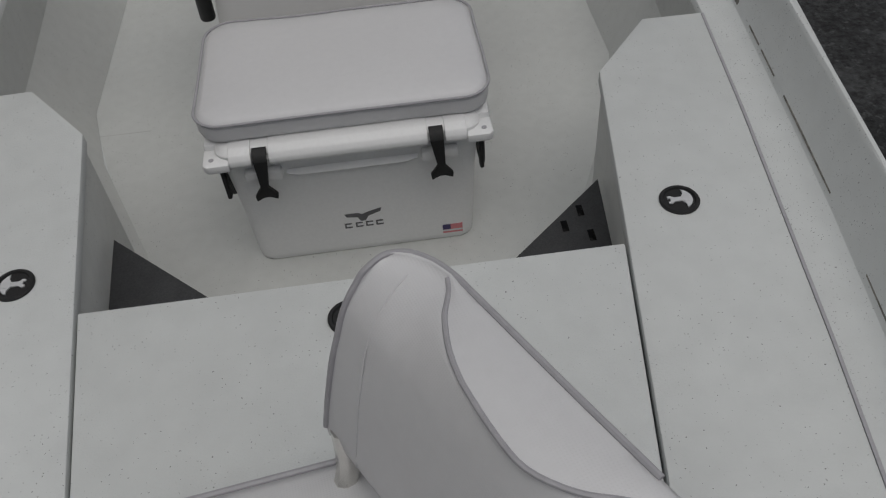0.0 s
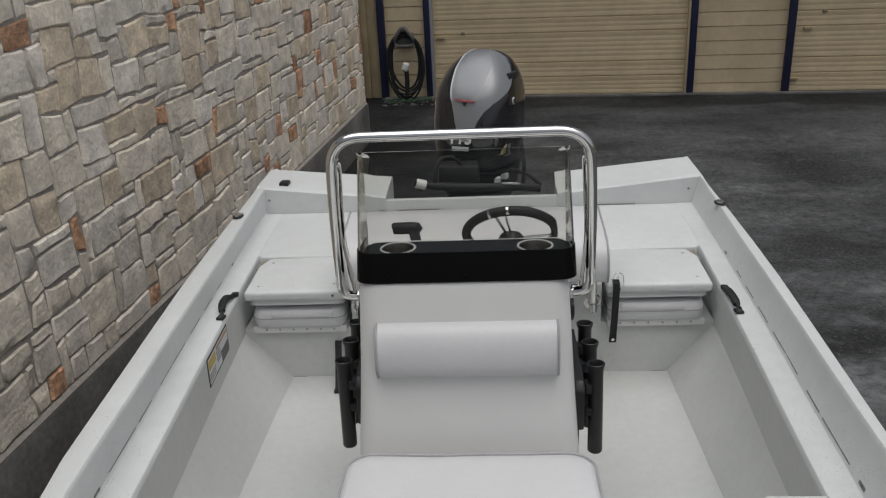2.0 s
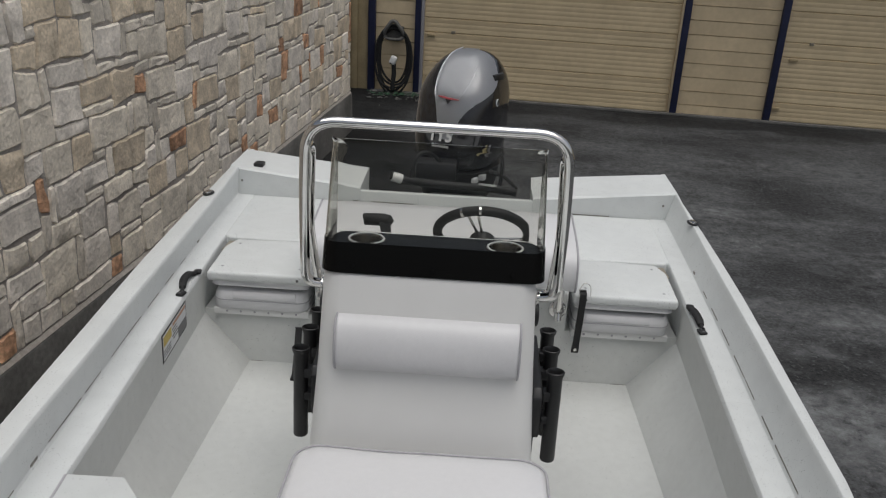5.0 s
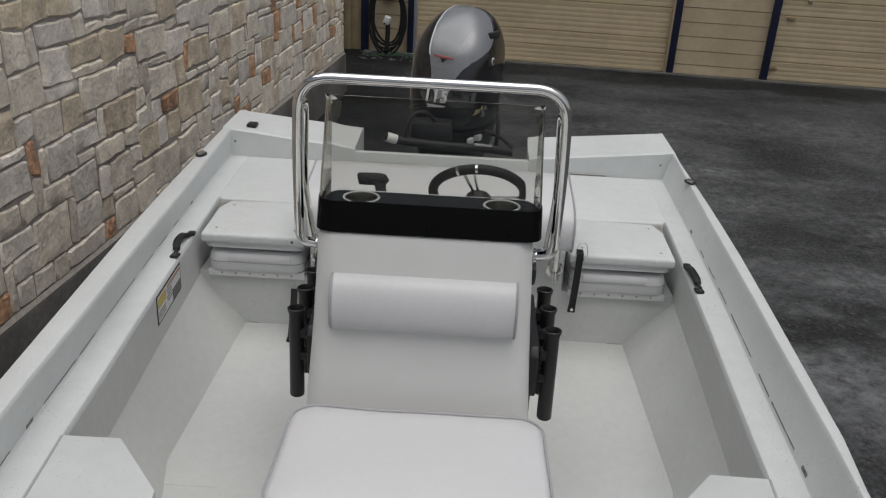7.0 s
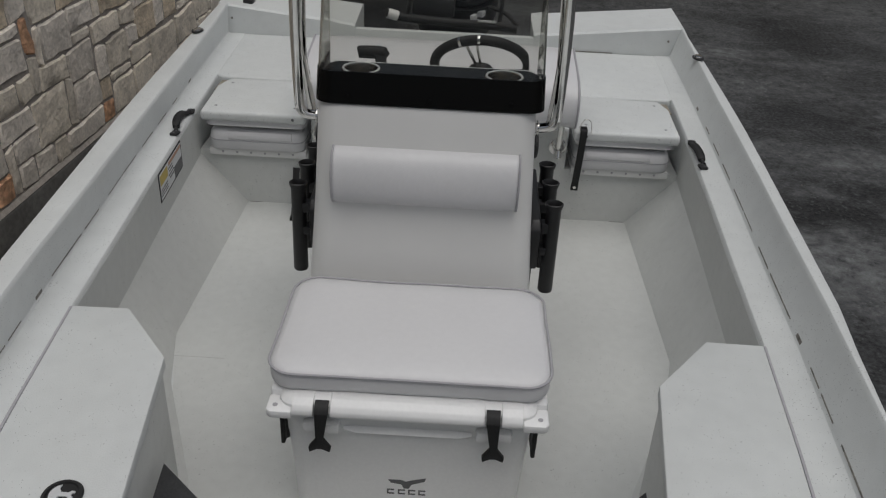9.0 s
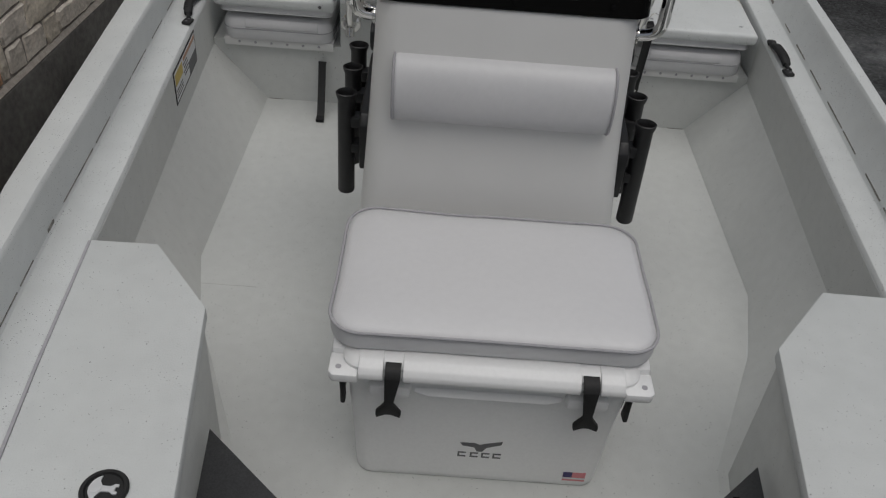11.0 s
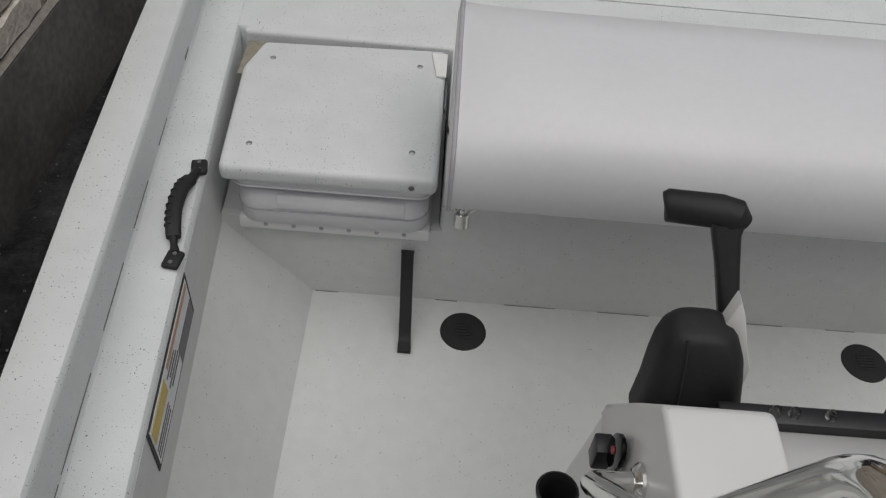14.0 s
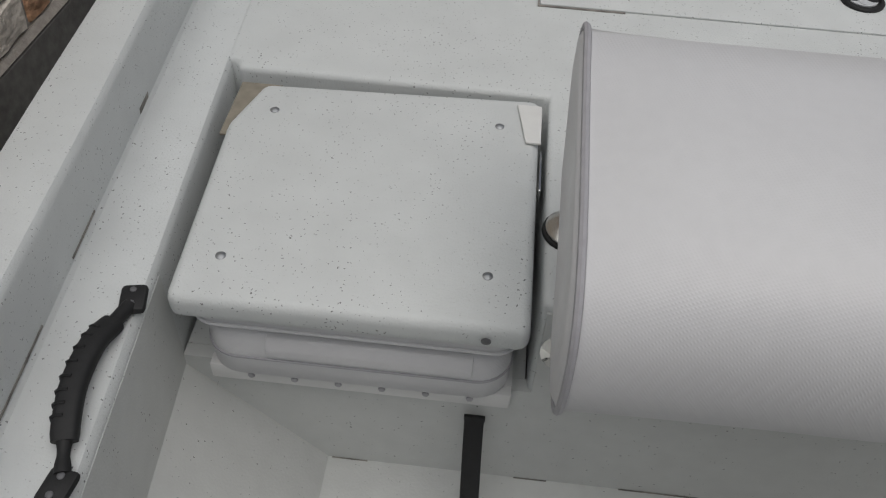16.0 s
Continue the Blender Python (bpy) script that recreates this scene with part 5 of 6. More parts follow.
    lathe(bm, ((0, 0), (0.09, 0), (0.09, 0.006), (0.04, 0.015), (0.03, 0.02), (0.03, 0.095), (0, 0.095)), (-0.10, 0.215, DECK), n=24)
    part("pedestal", bm, SATIN, t, "short metal pedestal")
    for k in (0.0, 1.0):
        bm = mesh()
        tube(bm, curve([(0.0 + 0.15 * k, 0.41 - 0.25 * k, 0.66), (-0.005 + 0.14 * k, 0.40 - 0.25 * k, 0.58), (-0.03 + 0.12 * k, 0.37 - 0.24 * k, 0.53)]), 0.016, 8)
        part("hinge_arm", bm, SATIN, t)


bow_chair()


# ---- outboard motor ----
def outboard():
    t = thing("outboard_motor", (0.04, 4.9, -0.95), "black and grey outboard motor mounted on the transom", "outboard motor")
    cx = 0.027
    turn = Matrix.Translation((cx, 4.99, 0)) @ Matrix.Rotation(radians(-22), 4, "Z") @ Matrix.Translation((-cx, -4.99, 0))

    def turned(name, bm, mat, parent, label="", smooth=40):
        bmesh.ops.transform(bm, matrix=turn, verts=bm.verts)
        return part(name, bm, mat, parent, label, smooth)

    secs = [  # height, half width, front, back
        (0.46, 0.19, 4.74, 5.14), (0.49, 0.23, 4.70, 5.22), (0.56, 0.245, 4.68, 5.27), (0.66, 0.25, 4.67, 5.30), (0.78, 0.25, 4.68, 5.32), (0.90, 0.245, 4.71, 5.32), (0.96, 0.232, 4.745, 5.31),
        (1.01, 0.212, 4.785, 5.30), (1.06, 0.182, 4.83, 5.28), (1.095, 0.155, 4.88, 5.25), (1.12, 0.125, 4.92, 5.22), (1.135, 0.10, 4.95, 5.19), (1.145, 0.075, 4.98, 5.16), (1.150, 0.04, 5.01, 5.12)]
    prof = table([(z, w) for z, w, _, _ in secs])
    fr = table([(z, a) for z, _, a, _ in secs])
    bk = table([(z, b) for z, _, _, b in secs])
    E = 0.70

    def ring(z, n=44):
        w, a, b = prof(z), fr(z), bk(z)
        cy, hy = (a + b) / 2, (b - a) / 2
        out = []
        for i in range(n):
            q = 2 * math.pi * i / n
            c, s_ = math.cos(q), math.sin(q)
            out.append((cx + w * math.copysign(abs(c) ** E, c), cy + hy * math.copysign(abs(s_) ** E, s_), z))
        return out

    def front_y(x, z):
        w, a, b = prof(z), fr(z), bk(z)
        cy, hy = (a + b) / 2, (b - a) / 2
        return cy - hy * max(0.0, 1 - min(1, abs(x) / w) ** (2 / E)) ** (E / 2)

    zs = [0.46, 0.475, 0.49, 0.52, 0.56, 0.61, 0.66, 0.72, 0.78, 0.84, 0.90, 0.93, 0.96, 0.985, 1.01, 1.035, 1.06, 1.08, 1.095, 1.11, 1.12, 1.128, 1.135, 1.14, 1.145, 1.15]
    bm = mesh()
    loft(bm, [ring(z) for z in zs])
    cowl = turned("cowl", bm, COWL, t, "gloss black engine cowl", 50)

    # grey top panel: broad over the crown, drawn in to a tongue down the front
    lft = table([(0.66, 0.0), (0.74, 0.025), (0.82, 0.042), (0.89, 0.062), (0.94, 0.078), (1.0, 0.086), (1.08, 0.086), (1.13, 0.078), (1.163, 0.06), (1.17, 0.04)])
    rgt = table([(0.90, 0.085), (0.94, 0.108), (1.0, 0.125), (1.06, 0.128), (1.10, 0.118), (1.12, 0.098), (1.135, 0.082), (1.15, 0.062)])
    wrap = table([(0.66, 1.42), (0.74, 1.34), (0.80, 1.24), (0.85, 1.04), (0.89, 0.72), (0.93, 0.36), (0.97, 0.18), (1.02, 0.08), (1.10, 0.0), (1.17, 0.0)])
    rows = []
    for z in [0.66, 0.70, 0.74, 0.78, 0.82] + [q for q in zs if q > 0.83]:
        w, a, b = prof(z) + 0.005, fr(z) - 0.006, bk(z) + 0.004
        cy, hy = (a + b) / 2, (b - a) / 2
        left = math.pi - math.acos(min(0.97, (min(lft(z), w * 0.95) / w) ** (1 / E)))
        row = []
        for i in range(19):
            q = left + (wrap(z) - left) * i / 18
            row.append((cx + w * math.copysign(abs(math.cos(q)) ** E, math.cos(q)), cy - hy * math.copysign(abs(math.sin(q)) ** E, math.sin(q)), z + 0.003))
        rows.append(row)
    rows.append([(cx - 0.04 + 0.08 * i / 18, 5.08, 1.157) for i in range(19)])
    bm = mesh()
    loft(bm, rows, closed=False)
    bmesh.ops.solidify(bm, geom=bm.faces[:], thickness=0.005)
    top = turned("cowl_top", bm, SILVER, cowl, "metallic grey top panel", 50)
    for s in (-1, 1):
        pts = []
        for z in (0.90, 0.94, 1.0, 1.06, 1.095, 1.12, 1.135, 1.145):
            x = min(lft(z), prof(z) * 0.9) * 0.97 if s < 0 else rgt(z)
            pts.append((cx + s * x, front_y(x, z) - 0.006, z + 0.003))
        pts.append((cx + s * 0.05, 5.07, 1.160))
        turned("crease", tube(mesh(), curve(pts, 4), [0.001] + [0.0045 if s < 0 else 0.0025] * 30 + [0.002] * 2, 8), SILVER, top, "raised grey ridge")
    # emblem, horsepower figures, maker's bars
    bm = mesh()
    z = 0.893
    pts = [(-0.092, z + 0.016), (-0.03, z + 0.015), (0.0, z + 0.010), (0.03, z + 0.011), (0.096, z + 0.004), (0.092, z + 0.000), (0.03, z + 0.002), (0.004, z + 0.001), (-0.016, z + 0.004), (-0.07, z + 0.010)]
    prism(bm, [(cx + 0.022 + x * 0.72, front_y(0.022 + x * 0.72, zz) - 0.014, zz) for x, zz in pts], (0, 0.008, 0))
    emblem = turned("emblem", bm, RED, cowl, "dull red winged emblem")
    bm = mesh()
    prism(bm, [(cx + 0.022 + x * 0.72, front_y(0.022 + x * 0.72, zz) - 0.013, zz) for x, zz in ((-0.022, z + 0.003), (0.030, z + 0.001), (0.004, z - 0.024))], (0, 0.008, 0))
    turned("wedge", bm, BLACK, emblem, "black wedge below the wings")
    for k, figure in enumerate("115"):
        curve_data = bpy.data.curves.new("figure", "FONT")
        curve_data.body, curve_data.size, curve_data.align_x, curve_data.extrude, curve_data.shear, curve_data.offset = figure, 0.088, "CENTER", 0.002, 0.12, 0.0025
        tmp = bpy.data.objects.new("figure_source", curve_data)
        me = bpy.data.meshes.new_from_object(tmp)
        bpy.data.objects.remove(tmp)
        bm = mesh()
        bm.from_mesh(me)
        bmesh.ops.transform(bm, matrix=pose(cx + 0.052 * (k - 1), 4.664, 0.652, 89, 0, 0), verts=bm.verts)
        turned("figure", bm, WHITEP, cowl, "white figure " + figure, 0)
    for k in range(7):
        turned("maker_bar", box(mesh(), (cx - 0.052 + 0.0155 * k, 4.664, 0.617), (cx - 0.052 + 0.0155 * k + 0.011, 4.672, 0.632)), PAPER, cowl, "small pale mark")
    bm = mesh()
    prism(bm, [(cx + prof(0.86) - 0.004 + 0.0 * a, 4.93 + 0.017 * math.cos(radians(a)), 0.87 + 0.022 * math.sin(radians(a))) for a in range(0, 360, 24)], (0.006, 0, 0))
    turned("badge", bm, PAPER, cowl, "pale ring badge")
    bm = mesh()
    prism(bm, [(cx + prof(0.86), 4.93 + 0.012 * math.cos(radians(a)), 0.87 + 0.016 * math.sin(radians(a))) for a in range(0, 360, 24)], (0.0035, 0, 0))
    turned("badge_middle", bm, BLACK, cowl)
    turned("badge_bar", box(mesh(), (cx + prof(0.87) - 0.006, 4.927, 0.857), (cx + prof(0.87) + 0.003, 4.933, 0.883)), PRINT, cowl)
    turned("air_intake", box(mesh(), (cx + 0.195, 4.93, 0.99), (cx + 0.222, 5.08, 1.03), 0.008), BLACK, cowl, "black air intake")
    # reflection low on the cowl, put in as a gold-coloured patch
    bm = mesh()
    prism(bm, [(cx + 0.222, 4.715, 0.585), (cx + 0.232, 4.735, 0.605), (cx + 0.243, 4.80, 0.635), (cx + 0.242, 4.77, 0.600)], (0.010, -0.006, 0))
    turned("flash", bm, GOLD, cowl, "pale gold reflection painted on the cowl")
    bm = mesh()
    prism(bm, [(cx + 0.243, 4.79, 0.565), (cx + 0.246, 4.82, 0.62), (cx + 0.247, 4.85, 0.63), (cx + 0.247, 4.83, 0.565)], (0.008, -0.004, 0))
    turned("flash", bm, PRINT, cowl, "dark grey flash")
    # lower tray, midsection, gear case
    bm = mesh()
    loft(bm, [[(cx + (x - cx) * k, 4.99 + (y - 4.99) * k, z) for x, y, _ in ring(0.56)] for z, k in ((0.20, 0.55), (0.28, 0.80), (0.38, 0.90), (0.455, 0.93), (0.465, 0.98))])
    turned("lower_cowl", bm, BLACK, t, "black lower tray")
    for y0, y1 in ((4.69, 4.75), (4.80, 4.85)):
        turned("tray_label", box(mesh(), (cx + 0.205, y0, 0.415), (cx + 0.226 + (y0 - 4.69) * 0.1, y1, 0.445)), PAPER, t, "small pale label")
    bm = mesh()
    box(bm, (cx - 0.10, 4.88, -0.45), (cx + 0.10, 5.16, 0.22), 0.04)
    part("midsection", bm, BLACK, t)
    bm = mesh()
    box(bm, (cx - 0.015, 4.86, -0.80), (cx + 0.015, 5.12, -0.45), 0.006)
    tube(bm, [(cx, 4.78, -0.70), (cx, 4.84, -0.70), (cx, 5.0, -0.70), (cx, 5.18, -0.70), (cx, 5.24, -0.70)], [0.012, 0.045, 0.055, 0.045, 0.03], 14)
    part("gear_case", bm, BLACK, t)
    for a in (0, 120, 240):
        bm = mesh()
        m = Matrix.Translation((cx, 5.2, -0.70)) @ Matrix.Rotation(radians(a), 4, "Y")
        prism(bm, [m @ Vector(p) for p in ((-0.02, -0.03, 0.03), (0.05, -0.035, 0.08), (0.045, 0.0, 0.155), (-0.03, 0.035, 0.16), (-0.055, 0.03, 0.08))], m.to_3x3() @ Vector((0, 0.008, 0)))
        part("blade", bm, SATIN, t)
    bm = mesh()
    box(bm, (cx - 0.17, 4.545, 0.02), (cx + 0.17, 4.62, 0.36), 0.02)
    box(bm, (cx - 0.09, 4.60, 0.05), (cx + 0.09, 4.90, 0.30), 0.03)
    part("clamp_bracket", bm, BLACK, t, "black mounting bracket")
    bm = mesh()
    box(bm, (cx - 0.25, 4.50, 0.455), (cx - 0.01, 4.66, 0.56), 0.02)
    part("rigging_box", bm, BLACK, t)
    bm = mesh()
    tube(bm, curve([(cx - 0.38, 4.40, 0.50), (cx - 0.28, 4.42, 0.47), (cx - 0.05, 4.44, 0.45), (cx + 0.2, 4.46, 0.44), (cx + 0.34, 4.45, 0.43)]), 0.024, 10)
    part("steering_arm", bm, RUBBER, t, "thick black rigging tube")
    bm = mesh()
    tube(bm, [(cx - 0.372, 4.40, 0.494), (cx - 0.318, 4.415, 0.477)], 0.027, 12)
    part("white_sleeve", bm, WHITEP, t, "white sleeve on the rigging tube")
    for pts in ([(cx - 0.27, 4.42, 0.46), (cx - 0.24, 4.44, 0.60), (cx - 0.17, 4.50, 0.62), (cx - 0.10, 4.55, 0.55)], [(cx + 0.34, 4.45, 0.45), (cx + 0.27, 4.5, 0.50), (cx + 0.18, 4.55, 0.52)],
                [(cx + 0.24, 4.5, 0.42), (cx + 0.25, 4.52, 0.55), (cx + 0.24, 4.58, 0.66)]):
        bm = mesh()
        tube(bm, curve(pts, 6), 0.012, 8)
        part("hose", bm, RUBBER, t, "black rigging hose")
    bm = mesh()
    tube(bm, [(cx + 0.12, 4.44, 0.468), (cx + 0.22, 4.44, 0.463)], 0.007, 8)
    part("ram", bm, SATIN, t, "bare metal steering rod")


outboard()


# ---- trailer under the hull ----
def trailer():
    t = thing("boat_trailer", (0, 2.0, -1.0), "galvanised boat trailer carrying the skiff", "trailer")
    for s in (-1, 1):
        bm = mesh()
        box(bm, (s * 0.35 - 0.05, 0.6, -0.245), (s * 0.35 + 0.05, 4.3, -0.152), 0.01)
        part("bunk", bm, CARPET, t, "carpeted bunk")
        bm = mesh()
        box(bm, (s * 0.5 - 0.04, -1.2, -0.42), (s * 0.5 + 0.04, 4.3, -0.32), 0.008)
        part("rail", bm, STEELTUBE, t)
        bm = mesh()
        lathe(bm, ((0.0, -0.08), (0.12, -0.08), (0.17, -0.09), (0.30, -0.085), (0.315, -0.05), (0.315, 0.05), (0.30, 0.085), (0.17, 0.09), (0.12, 0.08), (0, 0.08)), (s * 0.78, 2.9, -0.84), (1, 0, 0), 28)
        part("wheel", bm, RUBBER, t)
    for y in (-0.6, 1.0, 2.9, 4.1):
        bm = mesh()
        box(bm, (-0.7, y - 0.04, -0.50), (0.7, y + 0.04, -0.42), 0.006)
        for s in (-1, 1):
            if y > 0.5:
                box(bm, (s * 0.35 - 0.03, y - 0.03, -0.45), (s * 0.35 + 0.03, y + 0.03, -0.245))
        part("cross_beam", bm, STEELTUBE, t)
    bm = mesh()
    box(bm, (-0.76, 2.86, -0.88), (0.76, 2.94, -0.80), 0.006)
    for s in (-1, 1):
        box(bm, (s * 0.5 - 0.04, 2.86, -0.80), (s * 0.5 + 0.04, 2.94, -0.42))
    part("axle", bm, STEELTUBE, t)
    bm = mesh()
    box(bm, (-0.05, -2.2, -0.45), (0.05, -0.6, -0.36), 0.01)
    tube(bm, [(0, -1.9, -0.45), (0, -1.9, -1.12)], 0.03, 12)
    part("tongue", bm, STEELTUBE, t)


trailer()


# ---- yard: footing, block, stone wall ----
WALL_END = 10.45
bm = mesh()
prism(bm, [(-0.03, -6, -0.05), (0.03, -6, -0.05), (0.02, -6, 0.47), (-0.03, -6, 0.475)], (0, WALL_END + 6.03, 0), 0.006)
box(bm, (-0.5, -6, -0.05), (-0.03, WALL_END + 0.02, 0.47))
wall = single("wall_stone", bm, CONCRETE, "grey concrete footing below the rubble stone wall", "wall", kind="structure", at=YARD)
bm = mesh()
prism(bm, [(0.0, -6, 0.478), (0.018, -6, 0.478), (0.0, -6, 0.50), (-0.02, -6, 0.50)], (0, WALL_END + 6, 0))
part("mortar_fillet", bm, MORTAR, wall, "pale mortar line at the top of the footing")
bm = mesh()
box(bm, (-0.42, -6, 0.475), (-0.006, WALL_END, 3.6))
part("wall_core", bm, MORTAR, wall, "grey mortar")

bm = mesh()
prism(bm, [(0.05, 3.39, 0.0), (0.10, 3.05, 0.0), (0.29, 3.08, 0.0), (0.22, 3.41, 0.0)], (0, 0, 0.05), 0.005)
single("paving_block", bm, BLOCK, "flat brown concrete paver lying on the asphalt", "block", at=YARD)

# loose chippings scattered over the open asphalt
rng = random.Random(8)
verts, faces = [], []
for _ in range(700):
    x, y = rng.uniform(3.2, 8.5), rng.uniform(-1.0, 12.0)
    r = 0.003 + 0.007 * rng.random() ** 3
    a, k = rng.uniform(0, 6.28), len(verts)
    verts += [(x + r * math.cos(a + q) * rng.uniform(0.7, 1.3), y + r * math.sin(a + q) * rng.uniform(0.7, 1.3), 0.002) for q in (0, 1.57, 3.14, 4.71)] + [(x, y, 0.002 + r * 0.7)]
    faces += [(k, k + 1, k + 4), (k + 1, k + 2, k + 4), (k + 2, k + 3, k + 4), (k + 3, k, k + 4)]
bm = mesh()
chips = bpy.data.meshes.new("chippings")
chips.from_pydata(verts, [], faces)
bm.from_mesh(chips)
single("chippings", bm, GRIT, "loose pale chippings scattered over the asphalt", "gravel", kind="stuff", at=YARD, smooth=0)

# grit along the foot of the wall
rng = random.Random(5)
bm = mesh()
for _ in range(420):
    y = rng.uniform(1.5, 13.0)
    x = 0.05 + rng.random() ** 2 * 0.8
    r = rng.uniform(0.002, 0.006)
    q = bmesh.ops.create_icosphere(bm, subdivisions=1, radius=r)["verts"]
    for v in q:
        v.co = Vector((v.co.x * rng.uniform(0.8, 1.3) + x, v.co.y + y, v.co.z * 0.5 + 0.004))
for _ in range(160):
    r = rng.uniform(0.006, 0.03)
    x, y = rng.uniform(-0.3, 1.3), 12.9 - rng.random() ** 2 * 0.5
    q = bmesh.ops.create_icosphere(bm, subdivisions=1, radius=r)["verts"]
    for v in q:
        v.co = Vector((v.co.x + x, v.co.y + y, v.co.z * 0.5 + 0.004))
single("grit", bm, GRIT, "loose grit and leaf litter along the wall", "grit", kind="stuff", at=YARD)


# ---- garage ----
GY = 13.02
bm = mesh()
box(bm, (-4.0, GY + 0.06, -0.05), (16.0, GY + 6, 3.7))
garage = single("garage", bm, TRIMTAN, "tan metal storage garage with navy posts and roll-up doors", "garage", kind="structure", at=YARD)
bm = mesh()
prism(bm, [(-4.2, GY - 0.5, 3.7), (16.2, GY - 0.5, 3.7), (16.2, GY + 6.2, 4.2), (-4.2, GY + 6.2, 4.2)], (0, 0, 0.06))
part("roof", bm, STEELTUBE, garage)


def cladding(name, x0, x1, zs, mat, depth, lap, label):
    for z0, z1 in zip(zs, zs[1:]):
        bm = mesh()
        prism(bm, [(x0, GY + 0.06, z0 + 0.004), (x0, GY + depth - lap, z0 + 0.004), (x0, GY + depth - lap + 0.004, z0), (x0, GY + depth, z1 - 0.012), (x0, GY + depth + 0.01, z1 - 0.002), (x0, GY + 0.06, z1)], (x1 - x0, 0, 0))
        part(name, bm, mat, garage, label, 30)


board = [0.0, 0.15] + [0.15 + 0.206 * i for i in range(1, 17)]
# roll-up door: wide and narrow courses with faint ribs pressed into them
door = [0.0, 0.275, 0.495, 0.94, 1.155, 1.59, 1.80, 2.235, 2.445, 2.88, 3.09]


def door_leaf(x0, x1):
    for z0, z1 in zip(door, door[1:]):
        n = round((z1 - z0) / 0.072)
        face = [(GY + 0.06, z0), (GY + 0.058, z0 + 0.004), (GY + 0.046, z0 + 0.012)]
        for k in range(1, n):
            z = z0 + 0.010 + (z1 - z0 - 0.02) * k / n
            face += [(GY + 0.045, z - 0.004), (GY + 0.0462, z - 0.001), (GY + 0.0462, z + 0.001), (GY + 0.045, z + 0.005)]
        face += [(GY + 0.046, z1 - 0.010), (GY + 0.058, z1 - 0.004), (GY + 0.06, z1)]
        bm = mesh()
        prism(bm, [(x0, y, z) for y, z in face], (x1 - x0, 0, 0))
        part("door_panel", bm, DOORTAN, garage, "tan ribbed roll-up door panel", 30)


cladding("siding_board", -0.27, 0.38, board, SIDING, 0.03, 0.008, "tan lap siding")
cladding("siding_board", 4.39, 5.68, board, SIDING, 0.03, 0.007, "tan lap siding")
door_leaf(0.50, 4.305)
door_leaf(5.76, 9.7)
for x0, x1 in ((-0.36, -0.25), (0.365, 0.455), (4.30, 4.40), (5.665, 5.765), (9.7, 9.8)):
    bm = mesh()
    box(bm, (x0, GY - 0.045, -0.02), (x1, GY + 0.06, 3.5), 0.004)
    part("post", bm, BLUE, garage, "navy painted steel post")
for x0, x1 in ((0.455, 0.50), (4.27, 4.301)):
    bm = mesh()
    box(bm, (x0, GY - 0.03, 0.0), (x1, GY + 0.06, 3.5), 0.003)
    part("door_jamb", bm, PIPING if x0 < 1 else SIDING, garage, "pale door jamb strip")
for x0, x1, d in ((-0.62, -0.53, 0.0), (-0.528, -0.362, 0.03)):
    bm = mesh()
    box(bm, (x0, GY - 0.02 + d, 0.0), (x1, GY + 0.06 + d, 3.4), 0.003)
    part("corner_board", bm, TRIMTAN, garage, "tan vertical corner board")
for k in range(3):
    bm = mesh()
    box(bm, (-0.70 - k * 0.16, GY - 0.3, 0.0), (-0.63 - k * 0.16, GY - 0.28, 2.6))
    part("fence_slat", bm, TRIMTAN, garage, "tan fence slat")
bm = mesh()
box(bm, (-0.3, GY - 0.10, -0.02), (9.8, GY - 0.01, 0.018), 0.004)
part("threshold", bm, CONCRETE, garage, "grey concrete threshold")
# door fittings
for x, z in ((0.95, 0.98), (6.16, 1.17)):
    bm = mesh()
    box(bm, (x - 0.03, GY + 0.025, z - 0.04), (x + 0.03, GY + 0.05, z + 0.0), 0.006)
    part("door_handle", bm, BARE, garage, "small dull door handle")
for x, z in ((0.62, 0.90), (5.96, 0.91), (5.84, 0.19)):
    bm = mesh()
    box(bm, (x - 0.07, GY + 0.012, z - 0.018), (x + 0.05, GY + 0.05, z + 0.018), 0.004)
    part("door_latch", bm, TRIMTAN, garage, "tan slide latch")


